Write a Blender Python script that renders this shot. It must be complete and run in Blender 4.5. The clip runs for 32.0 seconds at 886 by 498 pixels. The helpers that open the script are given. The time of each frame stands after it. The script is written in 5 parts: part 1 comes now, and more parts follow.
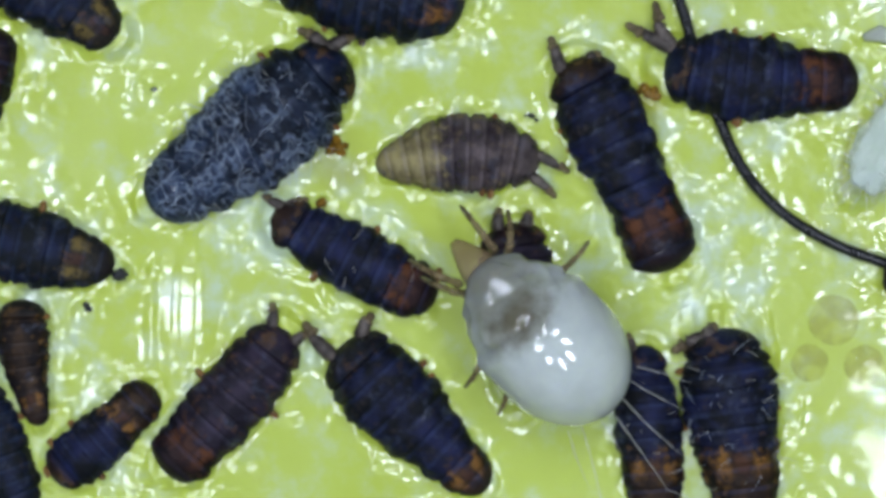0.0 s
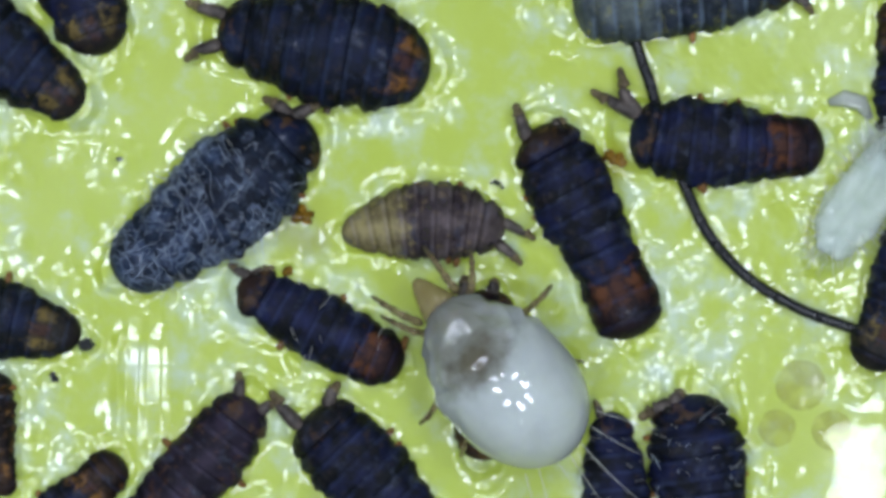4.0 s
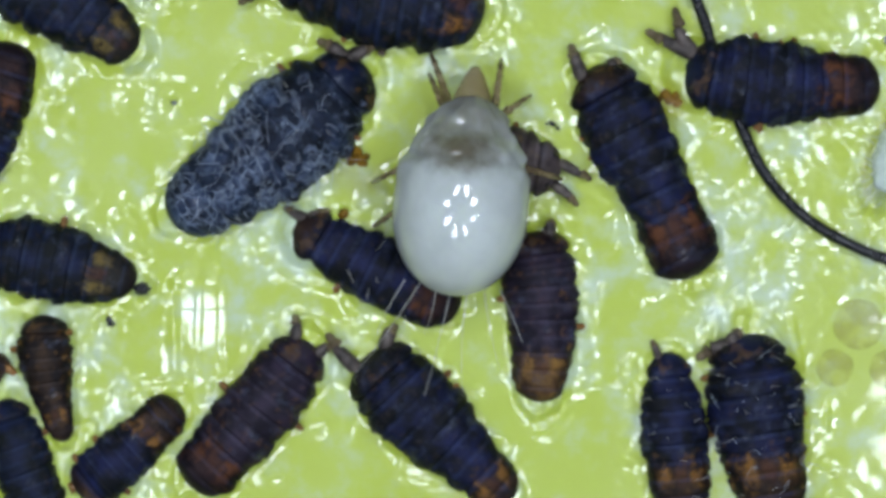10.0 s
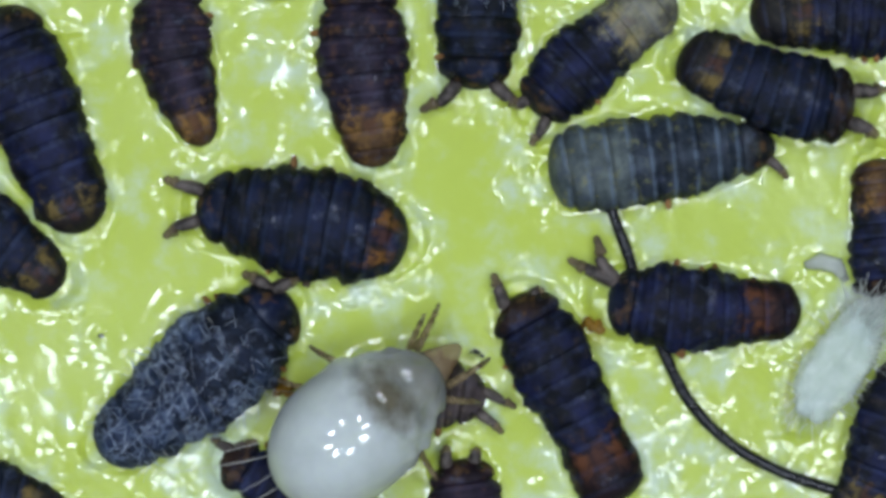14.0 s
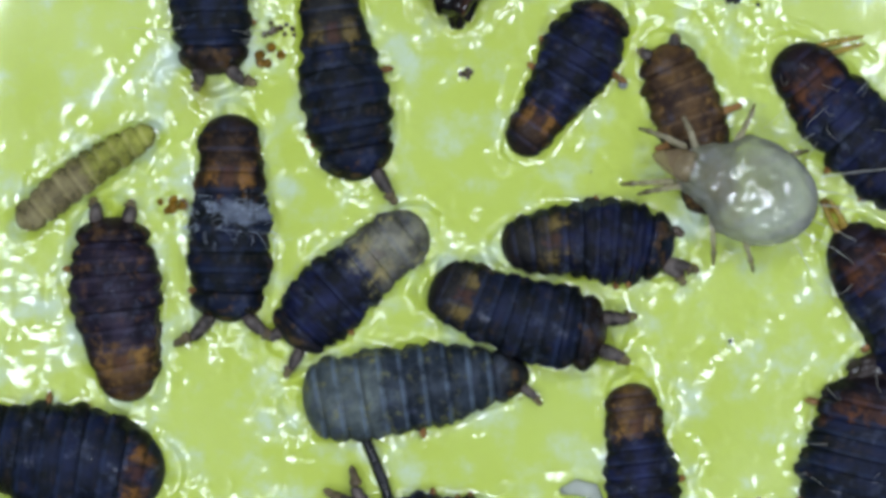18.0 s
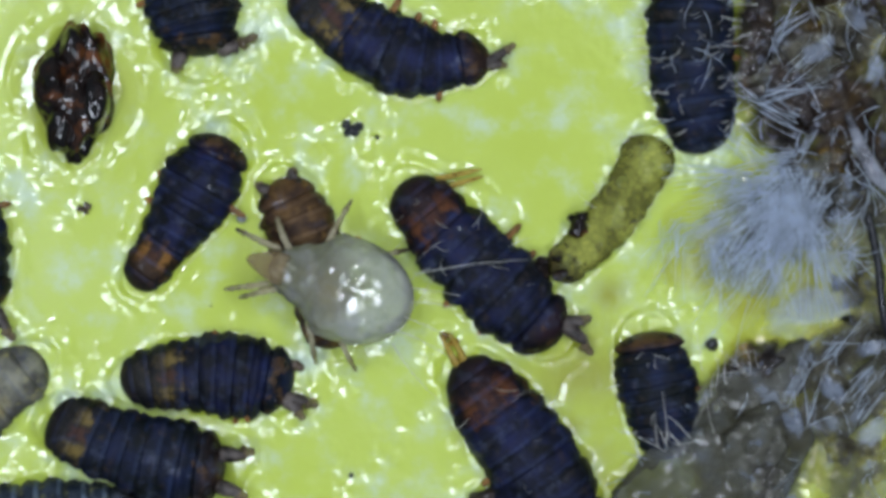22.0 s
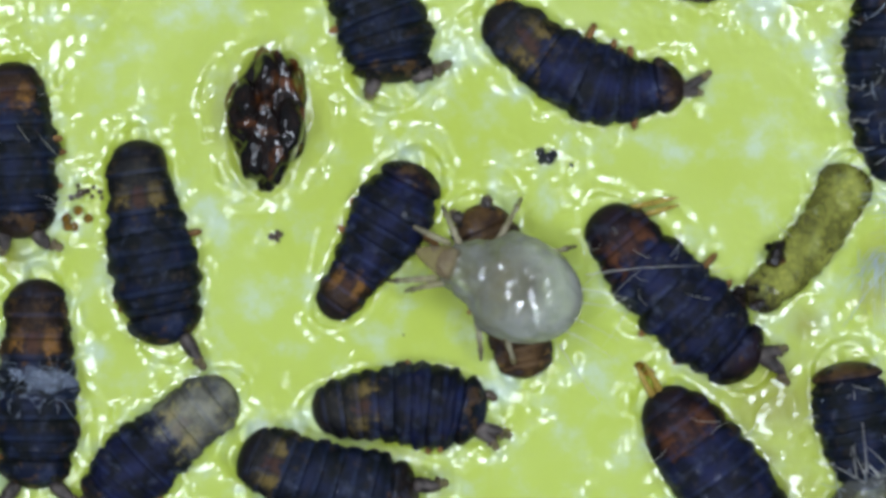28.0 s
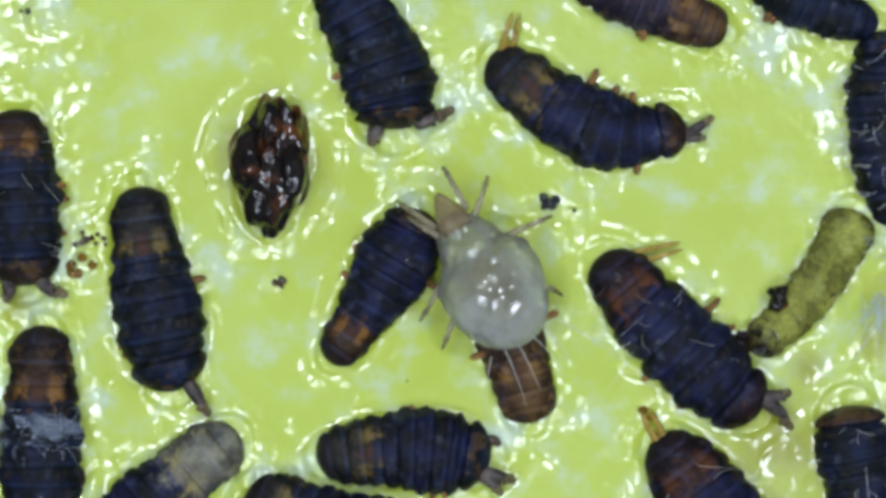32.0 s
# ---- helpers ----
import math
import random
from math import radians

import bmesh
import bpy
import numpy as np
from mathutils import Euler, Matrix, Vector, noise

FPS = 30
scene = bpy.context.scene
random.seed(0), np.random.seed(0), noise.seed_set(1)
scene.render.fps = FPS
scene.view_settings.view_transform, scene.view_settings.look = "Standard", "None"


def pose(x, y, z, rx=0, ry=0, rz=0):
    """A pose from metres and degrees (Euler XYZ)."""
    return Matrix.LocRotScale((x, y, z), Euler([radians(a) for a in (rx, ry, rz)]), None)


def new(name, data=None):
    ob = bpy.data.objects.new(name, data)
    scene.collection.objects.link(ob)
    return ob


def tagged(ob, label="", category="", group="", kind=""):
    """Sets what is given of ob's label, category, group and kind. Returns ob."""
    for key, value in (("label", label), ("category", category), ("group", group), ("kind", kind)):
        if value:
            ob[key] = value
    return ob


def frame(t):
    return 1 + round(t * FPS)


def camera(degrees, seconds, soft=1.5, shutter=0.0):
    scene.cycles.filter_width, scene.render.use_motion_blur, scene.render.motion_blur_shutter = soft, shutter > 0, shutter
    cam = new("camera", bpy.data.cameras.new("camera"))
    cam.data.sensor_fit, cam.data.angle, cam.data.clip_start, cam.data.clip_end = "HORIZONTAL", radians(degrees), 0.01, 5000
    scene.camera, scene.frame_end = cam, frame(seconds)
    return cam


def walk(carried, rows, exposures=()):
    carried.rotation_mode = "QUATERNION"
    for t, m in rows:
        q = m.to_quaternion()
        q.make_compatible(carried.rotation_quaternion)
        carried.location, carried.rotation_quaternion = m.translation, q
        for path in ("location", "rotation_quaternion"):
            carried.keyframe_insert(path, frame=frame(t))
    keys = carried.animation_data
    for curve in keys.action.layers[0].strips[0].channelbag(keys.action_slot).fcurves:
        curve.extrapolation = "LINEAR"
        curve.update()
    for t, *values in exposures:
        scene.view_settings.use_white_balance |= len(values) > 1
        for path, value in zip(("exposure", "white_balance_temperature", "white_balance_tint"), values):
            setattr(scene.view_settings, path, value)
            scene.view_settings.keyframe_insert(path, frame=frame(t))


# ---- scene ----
cam = camera(20, 32.0, soft=3.9)
# seconds, x, y and height in millimetres, turn in degrees
PATH = [
    (0, 0.0230, -0.0190, 14.8227, 1.606), (0.5, 0.0333, -0.0152, 14.8110, 1.631), (1, 0.0331, 0.0048, 14.7893, 1.632),
    (1.5, 0.0413, 0.0127, 14.8014, 1.645), (2, 0.0587, 0.0596, 14.7968, 1.342), (2.5, 0.1370, 0.1454, 14.8077, 1.326),
    (3, 0.1617, 0.1843, 14.8205, 1.398), (3.5, 0.1930, 0.3009, 14.8116, 1.338), (5.5, 0.3413, 0.5472, 14.8125, 0.963),
    (6, 0.4436, 0.6348, 14.8421, 1.007), (6.5, 0.4568, 0.6118, 14.8256, 1.148), (7, 0.5270, 0.5996, 14.7882, 1.262),
    (7.5, 0.5194, 0.6032, 14.7712, 1.203), (8, 0.5684, 0.6212, 14.7765, 1.118), (8.5, 0.6893, 0.6545, 14.7772, 0.911),
    (9, 0.7345, 0.6459, 14.7764, 0.927), (9.5, 0.5196, 0.4163, 14.7989, 0.920), (10, -0.1118, 0.0357, 14.7847, 0.806),
    (10.5, -0.4095, 0.2604, 14.8196, 0.679), (11, -0.3553, 0.6721, 14.8288, 0.429), (11.5, -0.2819, 0.8335, 14.8341, 0.280),
    (12, -0.1285, 0.9996, 14.8455, 0.177), (12.5, 0.0603, 1.2305, 14.8524, 0.118), (13, 0.1042, 1.3067, 14.8473, 0.055),
    (13.5, 0.1658, 1.4146, 14.8720, 0.066), (14, 0.3210, 1.3914, 14.9034, 0.089), (14.5, 0.6438, 1.5197, 14.9289, -0.335),
    (15, 1.1082, 1.5744, 14.9892, -0.511), (15.5, 1.4058, 1.5402, 14.9517, -0.478), (17.5, 1.6226, 2.0557, 14.8510, -0.524),
    (18, 1.7899, 2.7497, 14.9527, -0.924), (18.5, 1.9811, 3.0104, 14.8722, -1.144), (19, 2.4088, 3.3768, 14.8924, -1.515),
    (19.5, 2.9870, 3.4904, 14.9476, -1.654), (20, 3.5170, 3.3969, 15.0228, -1.574), (20.5, 3.9316, 3.2149, 14.9200, -1.502),
    (21, 3.9739, 3.3662, 14.9210, -1.305), (21.5, 3.9945, 3.4147, 14.8976, -1.167), (22, 4.0648, 3.5036, 14.9069, -1.232),
    (22.5, 4.0589, 3.3940, 14.8590, -1.201), (23, 4.1112, 3.3105, 14.8631, -1.312), (23.5, 4.0961, 3.2790, 14.8275, -1.158),
    (24, 3.9124, 3.2764, 14.7989, -0.950), (24.5, 3.6787, 3.2302, 14.7870, -0.885), (25, 3.3306, 3.1295, 14.7808, -0.807),
    (25.5, 3.2414, 3.0939, 14.7660, -1.037), (26, 3.1092, 3.3168, 14.7664, -1.194), (26.5, 3.0005, 3.4827, 14.7576, -1.019),
    (28.5, 2.9225, 3.7471, 14.7620, -1.213), (29, 2.9449, 3.7980, 14.7631, -1.256), (29.5, 2.9476, 3.8398, 14.7790, -1.183),
    (30, 2.9441, 3.8956, 14.7790, -1.082), (30.5, 2.9335, 3.9555, 14.7715, -1.173), (31, 2.8997, 3.9753, 14.7672, -1.354),
    (31.5, 2.9312, 3.9843, 14.8026, -1.351), (32, 2.9100, 3.9650, 14.7923, -1.332),
]
walk(cam, [(t, pose(x * 0.001, y * 0.001, z * 0.001, 0, 0, r)) for t, x, y, z, r in PATH],
     exposures=[(0.0, 0.02), (15.0, 0.03), (18.0, 0.11), (26.0, 0.09), (29.0, 0.17), (32.0, 0.16)])

MM = 0.001

# ---------------------------------------------------------------- light: the microscope's ring of eight LEDs, dim room light
world = bpy.data.worlds.new("room_light")
scene.world = world
world.use_nodes = True
world.node_tree.nodes["Background"].inputs[0].default_value = (0.80, 0.90, 1.0, 1)
world.node_tree.nodes["Background"].inputs[1].default_value = 0.14
LED_POWER = 19.0
RING_R = 9.6 * MM
RING_Z = 20.2 * MM


# ---------------------------------------------------------------- materials
def shader(name):
    m = bpy.data.materials.new(name)
    m.use_nodes = True
    nt = m.node_tree
    return m, nt, nt.nodes["Principled BSDF"]


def node(nt, kind, **values):
    n = nt.nodes.new(kind)
    for k, v in values.items():
        n.inputs[k.replace("_", " ")].default_value = v
    return n


def noise_tex(nt, scale, detail=4.0, rough=0.55, coord="Object"):
    tc = nt.nodes.new("ShaderNodeTexCoord")
    n = node(nt, "ShaderNodeTexNoise", Scale=scale, Detail=detail, Roughness=rough)
    nt.links.new(tc.outputs[coord], n.inputs["Vector"])
    return n


def ramp(nt, src, stops):
    r = nt.nodes.new("ShaderNodeValToRGB")
    els = r.color_ramp.elements
    while len(els) < len(stops):
        els.new(0.5)
    for e, (p, c) in zip(els, stops):
        e.position, e.color = p, (*c, 1)
    nt.links.new(src, r.inputs[0])
    return r


def mix(nt, fac, a, b):
    n = nt.nodes.new("ShaderNodeMix")
    n.data_type = "RGBA"
    for key, v in ((0, fac), (6, a), (7, b)):
        if isinstance(v, (tuple, float, int)):
            n.inputs[key].default_value = (*v, 1) if isinstance(v, tuple) else v
        else:
            nt.links.new(v, n.inputs[key])
    return n.outputs[2]


def bump(nt, bsdf, height, distance, strength=1.0):
    b = node(nt, "ShaderNodeBump", Strength=strength, Distance=distance)
    nt.links.new(height, b.inputs["Height"])
    nt.links.new(b.outputs[0], bsdf.inputs["Normal"])
    return b


TONES = {  # dark, light, spots
    "navy": ((0.0032, 0.0044, 0.0070), (0.0102, 0.0138, 0.0540), (0.028, 0.022, 0.022)),
    "black": ((0.0030, 0.0048, 0.0056), (0.0074, 0.0122, 0.0400), (0.030, 0.021, 0.015)),
    "mouldy": ((0.0024, 0.0036, 0.0060), (0.0090, 0.0145, 0.0330), (0.130, 0.160, 0.240)),
    "purple": ((0.0080, 0.0062, 0.0120), (0.0300, 0.0215, 0.0400), (0.110, 0.056, 0.026)),
    "brown": ((0.0060, 0.0042, 0.0050), (0.0340, 0.0190, 0.0110), (0.170, 0.088, 0.024)),
    "rust": ((0.0036, 0.0028, 0.0056), (0.0230, 0.0110, 0.0120), (0.066, 0.026, 0.013)),
    "amber": ((0.0240, 0.0130, 0.0100), (0.1050, 0.0580, 0.0220), (0.220, 0.125, 0.034)),
    "olive": ((0.0044, 0.0050, 0.0075), (0.0210, 0.0200, 0.0180), (0.085, 0.062, 0.024)),
    "slate": ((0.0090, 0.0140, 0.0220), (0.0430, 0.0570, 0.0780), (0.125, 0.125, 0.044)),
    "ash": ((0.0440, 0.0580, 0.0640), (0.1150, 0.1400, 0.1350), (0.195, 0.190, 0.060)),
    "mauve": ((0.0300, 0.0220, 0.0260), (0.1250, 0.0960, 0.1000), (0.190, 0.135, 0.070)),
    "straw": ((0.1300, 0.1040, 0.0500), (0.3200, 0.2700, 0.1300), (0.330, 0.280, 0.090)),
    "pale": ((0.0700, 0.0680, 0.0560), (0.2300, 0.2250, 0.1700), (0.330, 0.300, 0.100)),
    "husk": ((0.1300, 0.1300, 0.0200), (0.4200, 0.4400, 0.0800), (0.050, 0.036, 0.010)),
}
SKINS = {}


def math_node(nt, op, a, b=None, clamp=False):
    n = nt.nodes.new("ShaderNodeMath")
    n.operation, n.use_clamp = op, clamp
    if op == "MULTIPLY_ADD":
        n.inputs[2].default_value = 0.15
    for i, v in enumerate((a, b)):
        if v is None:
            continue
        if isinstance(v, (int, float)):
            n.inputs[i].default_value = v
        else:
            nt.links.new(v, n.inputs[i])
    return n.outputs[0]


def step(nt, value, lo, hi):
    n = nt.nodes.new("ShaderNodeMapRange")
    n.interpolation_type = "SMOOTHSTEP"
    nt.links.new(value, n.inputs[0])
    n.inputs[1].default_value, n.inputs[2].default_value = lo, hi
    return n.outputs[0]


def pigment(skin, head, tail, tail_from, patches, band):
    """Springtail skin. Its pigment changes along the body: head, trunk, tail, with a pair of patches on the tail and paler seams."""
    key = (skin, head, tail, tail_from, patches, band)
    if key in SKINS:
        return SKINS[key]
    m, nt, b = shader("_".join(str(k) for k in (skin, head or skin, tail or skin)) + "_cuticle")
    def attr(nm):
        n = nt.nodes.new("ShaderNodeAttribute")
        n.attribute_name = nm
        return n.outputs["Fac"]
    along, across, seam = attr("along"), attr("across"), attr("seam")
    wide = noise_tex(nt, 6500, 5, 0.6)
    fine = noise_tex(nt, 15000, 6, 0.62)
    wob = math_node(nt, "MULTIPLY", math_node(nt, "SUBTRACT", fine.outputs["Fac"], 0.5), 0.30)
    u = math_node(nt, "ADD", along, wob)

    def tone(nm):
        d, l, sp = TONES[nm]
        # base tone goes darker from the midline towards the flanks
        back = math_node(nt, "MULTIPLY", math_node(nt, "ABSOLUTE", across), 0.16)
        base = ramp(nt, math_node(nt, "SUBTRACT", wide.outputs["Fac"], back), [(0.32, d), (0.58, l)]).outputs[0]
        spots = step(nt, fine.outputs["Fac"], 0.52, 0.70)
        flank = math_node(nt, "MULTIPLY_ADD", math_node(nt, "ABSOLUTE", across), 0.95)
        return mix(nt, math_node(nt, "MULTIPLY", spots, flank), base, sp)

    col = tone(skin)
    if head:
        col = mix(nt, math_node(nt, "MULTIPLY", step(nt, u, 0.17, 0.07), 0.9), col, tone(head))
    if skin in ("navy", "black", "purple", "mouldy", "brown", "slate"):
        fleck = math_node(nt, "MULTIPLY", step(nt, u, 0.165, 0.11), step(nt, noise_tex(nt, 11000, 3, 0.5).outputs["Fac"], 0.53, 0.64))
        col = mix(nt, math_node(nt, "MULTIPLY", fleck, 0.60), col, (0.110, 0.060, 0.022))
    cut = CUTS[tail_from]
    if tail:
        col = mix(nt, step(nt, u, cut - 0.04, cut + 0.08), col, tone(tail))
    if band:
        soft = math_node(nt, "MULTIPLY", math_node(nt, "MAXIMUM", seam, 0.0), math_node(nt, "MULTIPLY", step(nt, wide.outputs["Fac"], 0.30, 0.60), band))
        col = mix(nt, soft, col, tuple(min(1, c * 2.2 + 0.026 + 0.014 * i) for i, c in enumerate(TONES[skin][1])))
    if patches:
        mid = cut + 0.10
        zone = math_node(nt, "MULTIPLY", step(nt, u, mid - 0.09, mid - 0.01), step(nt, u, mid + 0.07, mid))
        off = math_node(nt, "ABSOLUTE", across)
        middle = math_node(nt, "MULTIPLY", zone, step(nt, off, 0.30, 0.10))
        col = mix(nt, math_node(nt, "MULTIPLY", middle, 0.55 * patches), col, (0.105, 0.040, 0.022))
        zone = math_node(nt, "MULTIPLY", zone, math_node(nt, "MULTIPLY", step(nt, off, 0.20, 0.42), step(nt, off, 0.82, 0.56)))
        zone = math_node(nt, "MULTIPLY", zone, step(nt, fine.outputs["Fac"], 0.26, 0.56))
        hot = {"olive": (0.175, 0.125, 0.036), "pale": (0.34, 0.27, 0.09), "straw": (0.36, 0.30, 0.10), "rust": (0.115, 0.042, 0.016), "brown": (0.24, 0.115, 0.026), "amber": (0.25, 0.135, 0.035)}.get(tail or skin, (0.19, 0.086, 0.022))
        col = mix(nt, math_node(nt, "MULTIPLY", zone, patches), col, hot)
    if skin in ("mouldy", "husk"):
        tc = nt.nodes.new("ShaderNodeTexCoord")
        cells = node(nt, "ShaderNodeTexVoronoi", Scale=15500 if skin == "mouldy" else 21000)
        cells.feature = "DISTANCE_TO_EDGE"
        bent = nt.nodes.new("ShaderNodeVectorMath")
        bent.operation = "MULTIPLY_ADD"
        nt.links.new(fine.outputs["Color"], bent.inputs[0])
        bent.inputs[1].default_value = (0.00005, 0.00005, 0.00005)
        nt.links.new(tc.outputs["Object"], bent.inputs[2])
        nt.links.new(bent.outputs[0], cells.inputs["Vector"])
        web = math_node(nt, "MULTIPLY", step(nt, cells.outputs["Distance"], 0.16, 0.0), step(nt, noise_tex(nt, 4200, 4, 0.6).outputs["Fac"], 0.44, 0.58))
        if skin == "husk":
            web = math_node(nt, "MULTIPLY", step(nt, cells.outputs["Distance"], 0.30, 0.0), 0.26)
        else:
            web = math_node(nt, "MULTIPLY", web, math_node(nt, "MULTIPLY", step(nt, u, 0.16, 0.42), 0.40))
        if skin == "mouldy":
            veil = math_node(nt, "MULTIPLY", step(nt, noise_tex(nt, 5200, 6, 0.7).outputs["Fac"], 0.42, 0.72), step(nt, u, 0.12, 0.45))
            col = mix(nt, math_node(nt, "MULTIPLY", veil, 0.45), col, (0.070, 0.115, 0.220))
        col = mix(nt, web, col, (0.26, 0.33, 0.46) if skin == "mouldy" else (0.022, 0.018, 0.005))
    # hazy pale-blue sheen on the bodies, painted into the colour as mottling
    if skin not in ("husk", "straw"):
        sheen_haze = math_node(nt, "MULTIPLY", step(nt, noise_tex(nt, 9500, 5, 0.65).outputs["Fac"], 0.52, 0.76), 0.65)
        col = mix(nt, sheen_haze, col, (0.056, 0.070, 0.118))
    if band:
        cut_in = math_node(nt, "MULTIPLY", math_node(nt, "MAXIMUM", math_node(nt, "MULTIPLY", seam, -1.0), 0.0), 0.45)
        col = mix(nt, cut_in, col, tuple(c * 0.5 for c in TONES[skin][0]))
    if tail in ("rust", "brown", "olive"):
        col = mix(nt, math_node(nt, "MULTIPLY", step(nt, u, 0.88, 0.98), 0.7), col, (0.012, 0.009, 0.013))
    nt.links.new(col, b.inputs["Base Color"])
    tc = nt.nodes.new("ShaderNodeTexCoord")
    grain = node(nt, "ShaderNodeTexVoronoi", Scale=75000)
    nt.links.new(tc.outputs["Object"], grain.inputs["Vector"])
    wrinkle = noise_tex(nt, 26000, 5, 0.65)
    bump(nt, b, math_node(nt, "ADD", grain.outputs["Distance"], wrinkle.outputs["Fac"]), 0.010 * MM, 0.4)
    b.inputs["Roughness"].default_value = 0.50
    b.inputs["Specular IOR Level"].default_value = 0.13
    wet = math_node(nt, "MULTIPLY", step(nt, noise_tex(nt, 9000, 2, 0.5).outputs["Fac"], 0.60, 0.70), 0.30)
    nt.links.new(wet, b.inputs["Coat Weight"])
    b.inputs["Coat Roughness"].default_value = 0.12
    if skin in ("husk", "straw", "mauve"):
        see = nt.nodes.new("ShaderNodeBsdfTransparent")
        both = nt.nodes.new("ShaderNodeMixShader")
        both.inputs[0].default_value = 0.10 if skin == "mauve" else 0.28
        nt.links.new(b.outputs[0], both.inputs[1])
        nt.links.new(see.outputs[0], both.inputs[2])
        nt.links.new(both.outputs[0], nt.nodes["Material Output"].inputs["Surface"])
    SKINS[key] = m
    return m


CUTS = (0.0, 0.155, 0.235, 0.335, 0.435, 0.53, 0.62, 0.715, 0.81, 0.905, 1.0)


def plain(name, colour, rough=0.5, var=0.25, scale=9000, **more):
    m, nt, b = shader(name)
    n = noise_tex(nt, scale)
    lo = tuple(c * (1 - var) for c in colour)
    hi = tuple(min(1, c * (1 + var)) for c in colour)
    nt.links.new(ramp(nt, n.outputs["Fac"], [(0.3, lo), (0.7, hi)]).outputs[0], b.inputs["Base Color"])
    bump(nt, b, n.outputs["Fac"], 0.006 * MM, 0.4)
    b.inputs["Roughness"].default_value = rough
    for k, v in more.items():
        b.inputs[k.replace("_", " ")].default_value = v
    return m


LEGGY = plain("tan_limb", (0.140, 0.102, 0.056), 0.45, 0.6, 12000, Specular_IOR_Level=0.2, Coat_Weight=0.15, Transmission_Weight=0.25)
GREYLIMB = plain("grey_limb", (0.075, 0.061, 0.054), 0.5, 0.9, 14000, Specular_IOR_Level=0.25, Coat_Weight=0.04)
EYE = plain("eye_black", (0.006, 0.005, 0.005), 0.3)
MOULD = plain("white_mould", (0.46, 0.535, 0.65), 0.6, 0.3)
HAIR = plain("clear_hair", (0.60, 0.60, 0.56), 0.25, 0.1, Coat_Weight=0.6)
THREAD = plain("black_fibre", (0.008, 0.009, 0.012), 0.22, 0.5, 24000, Specular_IOR_Level=0.3)
SOOT = plain("black_grit", (0.020, 0.022, 0.028), 0.35, 0.4, 20000, Coat_Weight=0.5)
AMBERBIT = plain("amber_flake", (0.20, 0.105, 0.010), 0.45, 0.6, 15000, Specular_IOR_Level=0.2, Coat_Weight=0.25)
WHITE = plain("white_fluff", (0.50, 0.54, 0.47), 0.4, 0.14, 6000, Coat_Weight=0.4, Transmission_Weight=0.45)
BROWNMASS = plain("brown_mass", (0.085, 0.055, 0.034), 0.4, 0.6, 6000, Coat_Weight=0.35)
DARKMASS = plain("dark_mass", (0.030, 0.020, 0.018), 0.35, 0.6, 6000, Coat_Weight=0.4)
BLUEGREY = plain("bluish_film", (0.24, 0.26, 0.29), 0.3, 0.5, 9000, Coat_Weight=0.6)


def remains(name, stops, scale, clear, gloss, film=0.0, holes=0.0, shine=0.10, relief=0.016):
    """Rotten tissue: several tones running into each other, wet, with pale film and see-through holes."""
    m, nt, b = shader(name)
    n = noise_tex(nt, scale, 6, 0.62)
    tone = ramp(nt, n.outputs["Fac"], stops).outputs[0]
    flakes = noise_tex(nt, scale * 1.9, 5, 0.6)
    if film:
        tone = mix(nt, math_node(nt, "MULTIPLY", step(nt, flakes.outputs["Fac"], 0.54, 0.66), film), tone, (0.31, 0.375, 0.51))
    nt.links.new(tone, b.inputs["Base Color"])
    fine = noise_tex(nt, 15000, 4, 0.6)
    bump(nt, b, fine.outputs["Fac"], relief * MM, 0.6)
    b.inputs["Roughness"].default_value = 0.45
    b.inputs["Specular IOR Level"].default_value = 0.12
    b.inputs["Coat Weight"].default_value = gloss
    b.inputs["Coat Roughness"].default_value = shine
    see = nt.nodes.new("ShaderNodeBsdfTransparent")
    see.inputs[0].default_value = (0.97, 0.95, 0.90, 1)
    both = nt.nodes.new("ShaderNodeMixShader")
    gaps = noise_tex(nt, scale * 0.8, 4, 0.55)
    amount = math_node(nt, "ADD", math_node(nt, "MULTIPLY", step(nt, gaps.outputs["Fac"], 0.62, 0.42), -holes), clear + holes)
    edge = nt.nodes.new("ShaderNodeAttribute")
    edge.attribute_name = "thin"
    ragged = math_node(nt, "ADD", edge.outputs["Fac"], math_node(nt, "MULTIPLY", math_node(nt, "SUBTRACT", flakes.outputs["Fac"], 0.5), 0.55))
    nt.links.new(math_node(nt, "ADD", amount, step(nt, ragged, 0.15, 0.95), True), both.inputs[0])
    nt.links.new(b.outputs[0], both.inputs[1])
    nt.links.new(see.outputs[0], both.inputs[2])
    nt.links.new(both.outputs[0], nt.nodes["Material Output"].inputs["Surface"])
    return m


TAR = remains("dark_resin", [(0.40, (0.0016, 0.0012, 0.0016)), (0.51, (0.0080, 0.0028, 0.0016)), (0.60, (0.1000, 0.0300, 0.0050))], 4200, 0.0, 1.0, 0.0, 0.0, 0.05, 0.012)
WARM = remains("warm_remains", [(0.36, (0.006, 0.004, 0.004)), (0.46, (0.028, 0.015, 0.008)), (0.55, (0.070, 0.042, 0.016)), (0.63, (0.240, 0.160, 0.014)), (0.72, (0.110, 0.105, 0.100))], 5200, 0.08, 0.35, 0.36, 0.46)
COOL = remains("cool_remains", [(0.36, (0.020, 0.018, 0.014)), (0.46, (0.055, 0.052, 0.040)), (0.56, (0.100, 0.098, 0.075)), (0.64, (0.260, 0.240, 0.045)), (0.74, (0.190, 0.205, 0.225))], 4600, 0.10, 0.35, 0.60, 0.50)
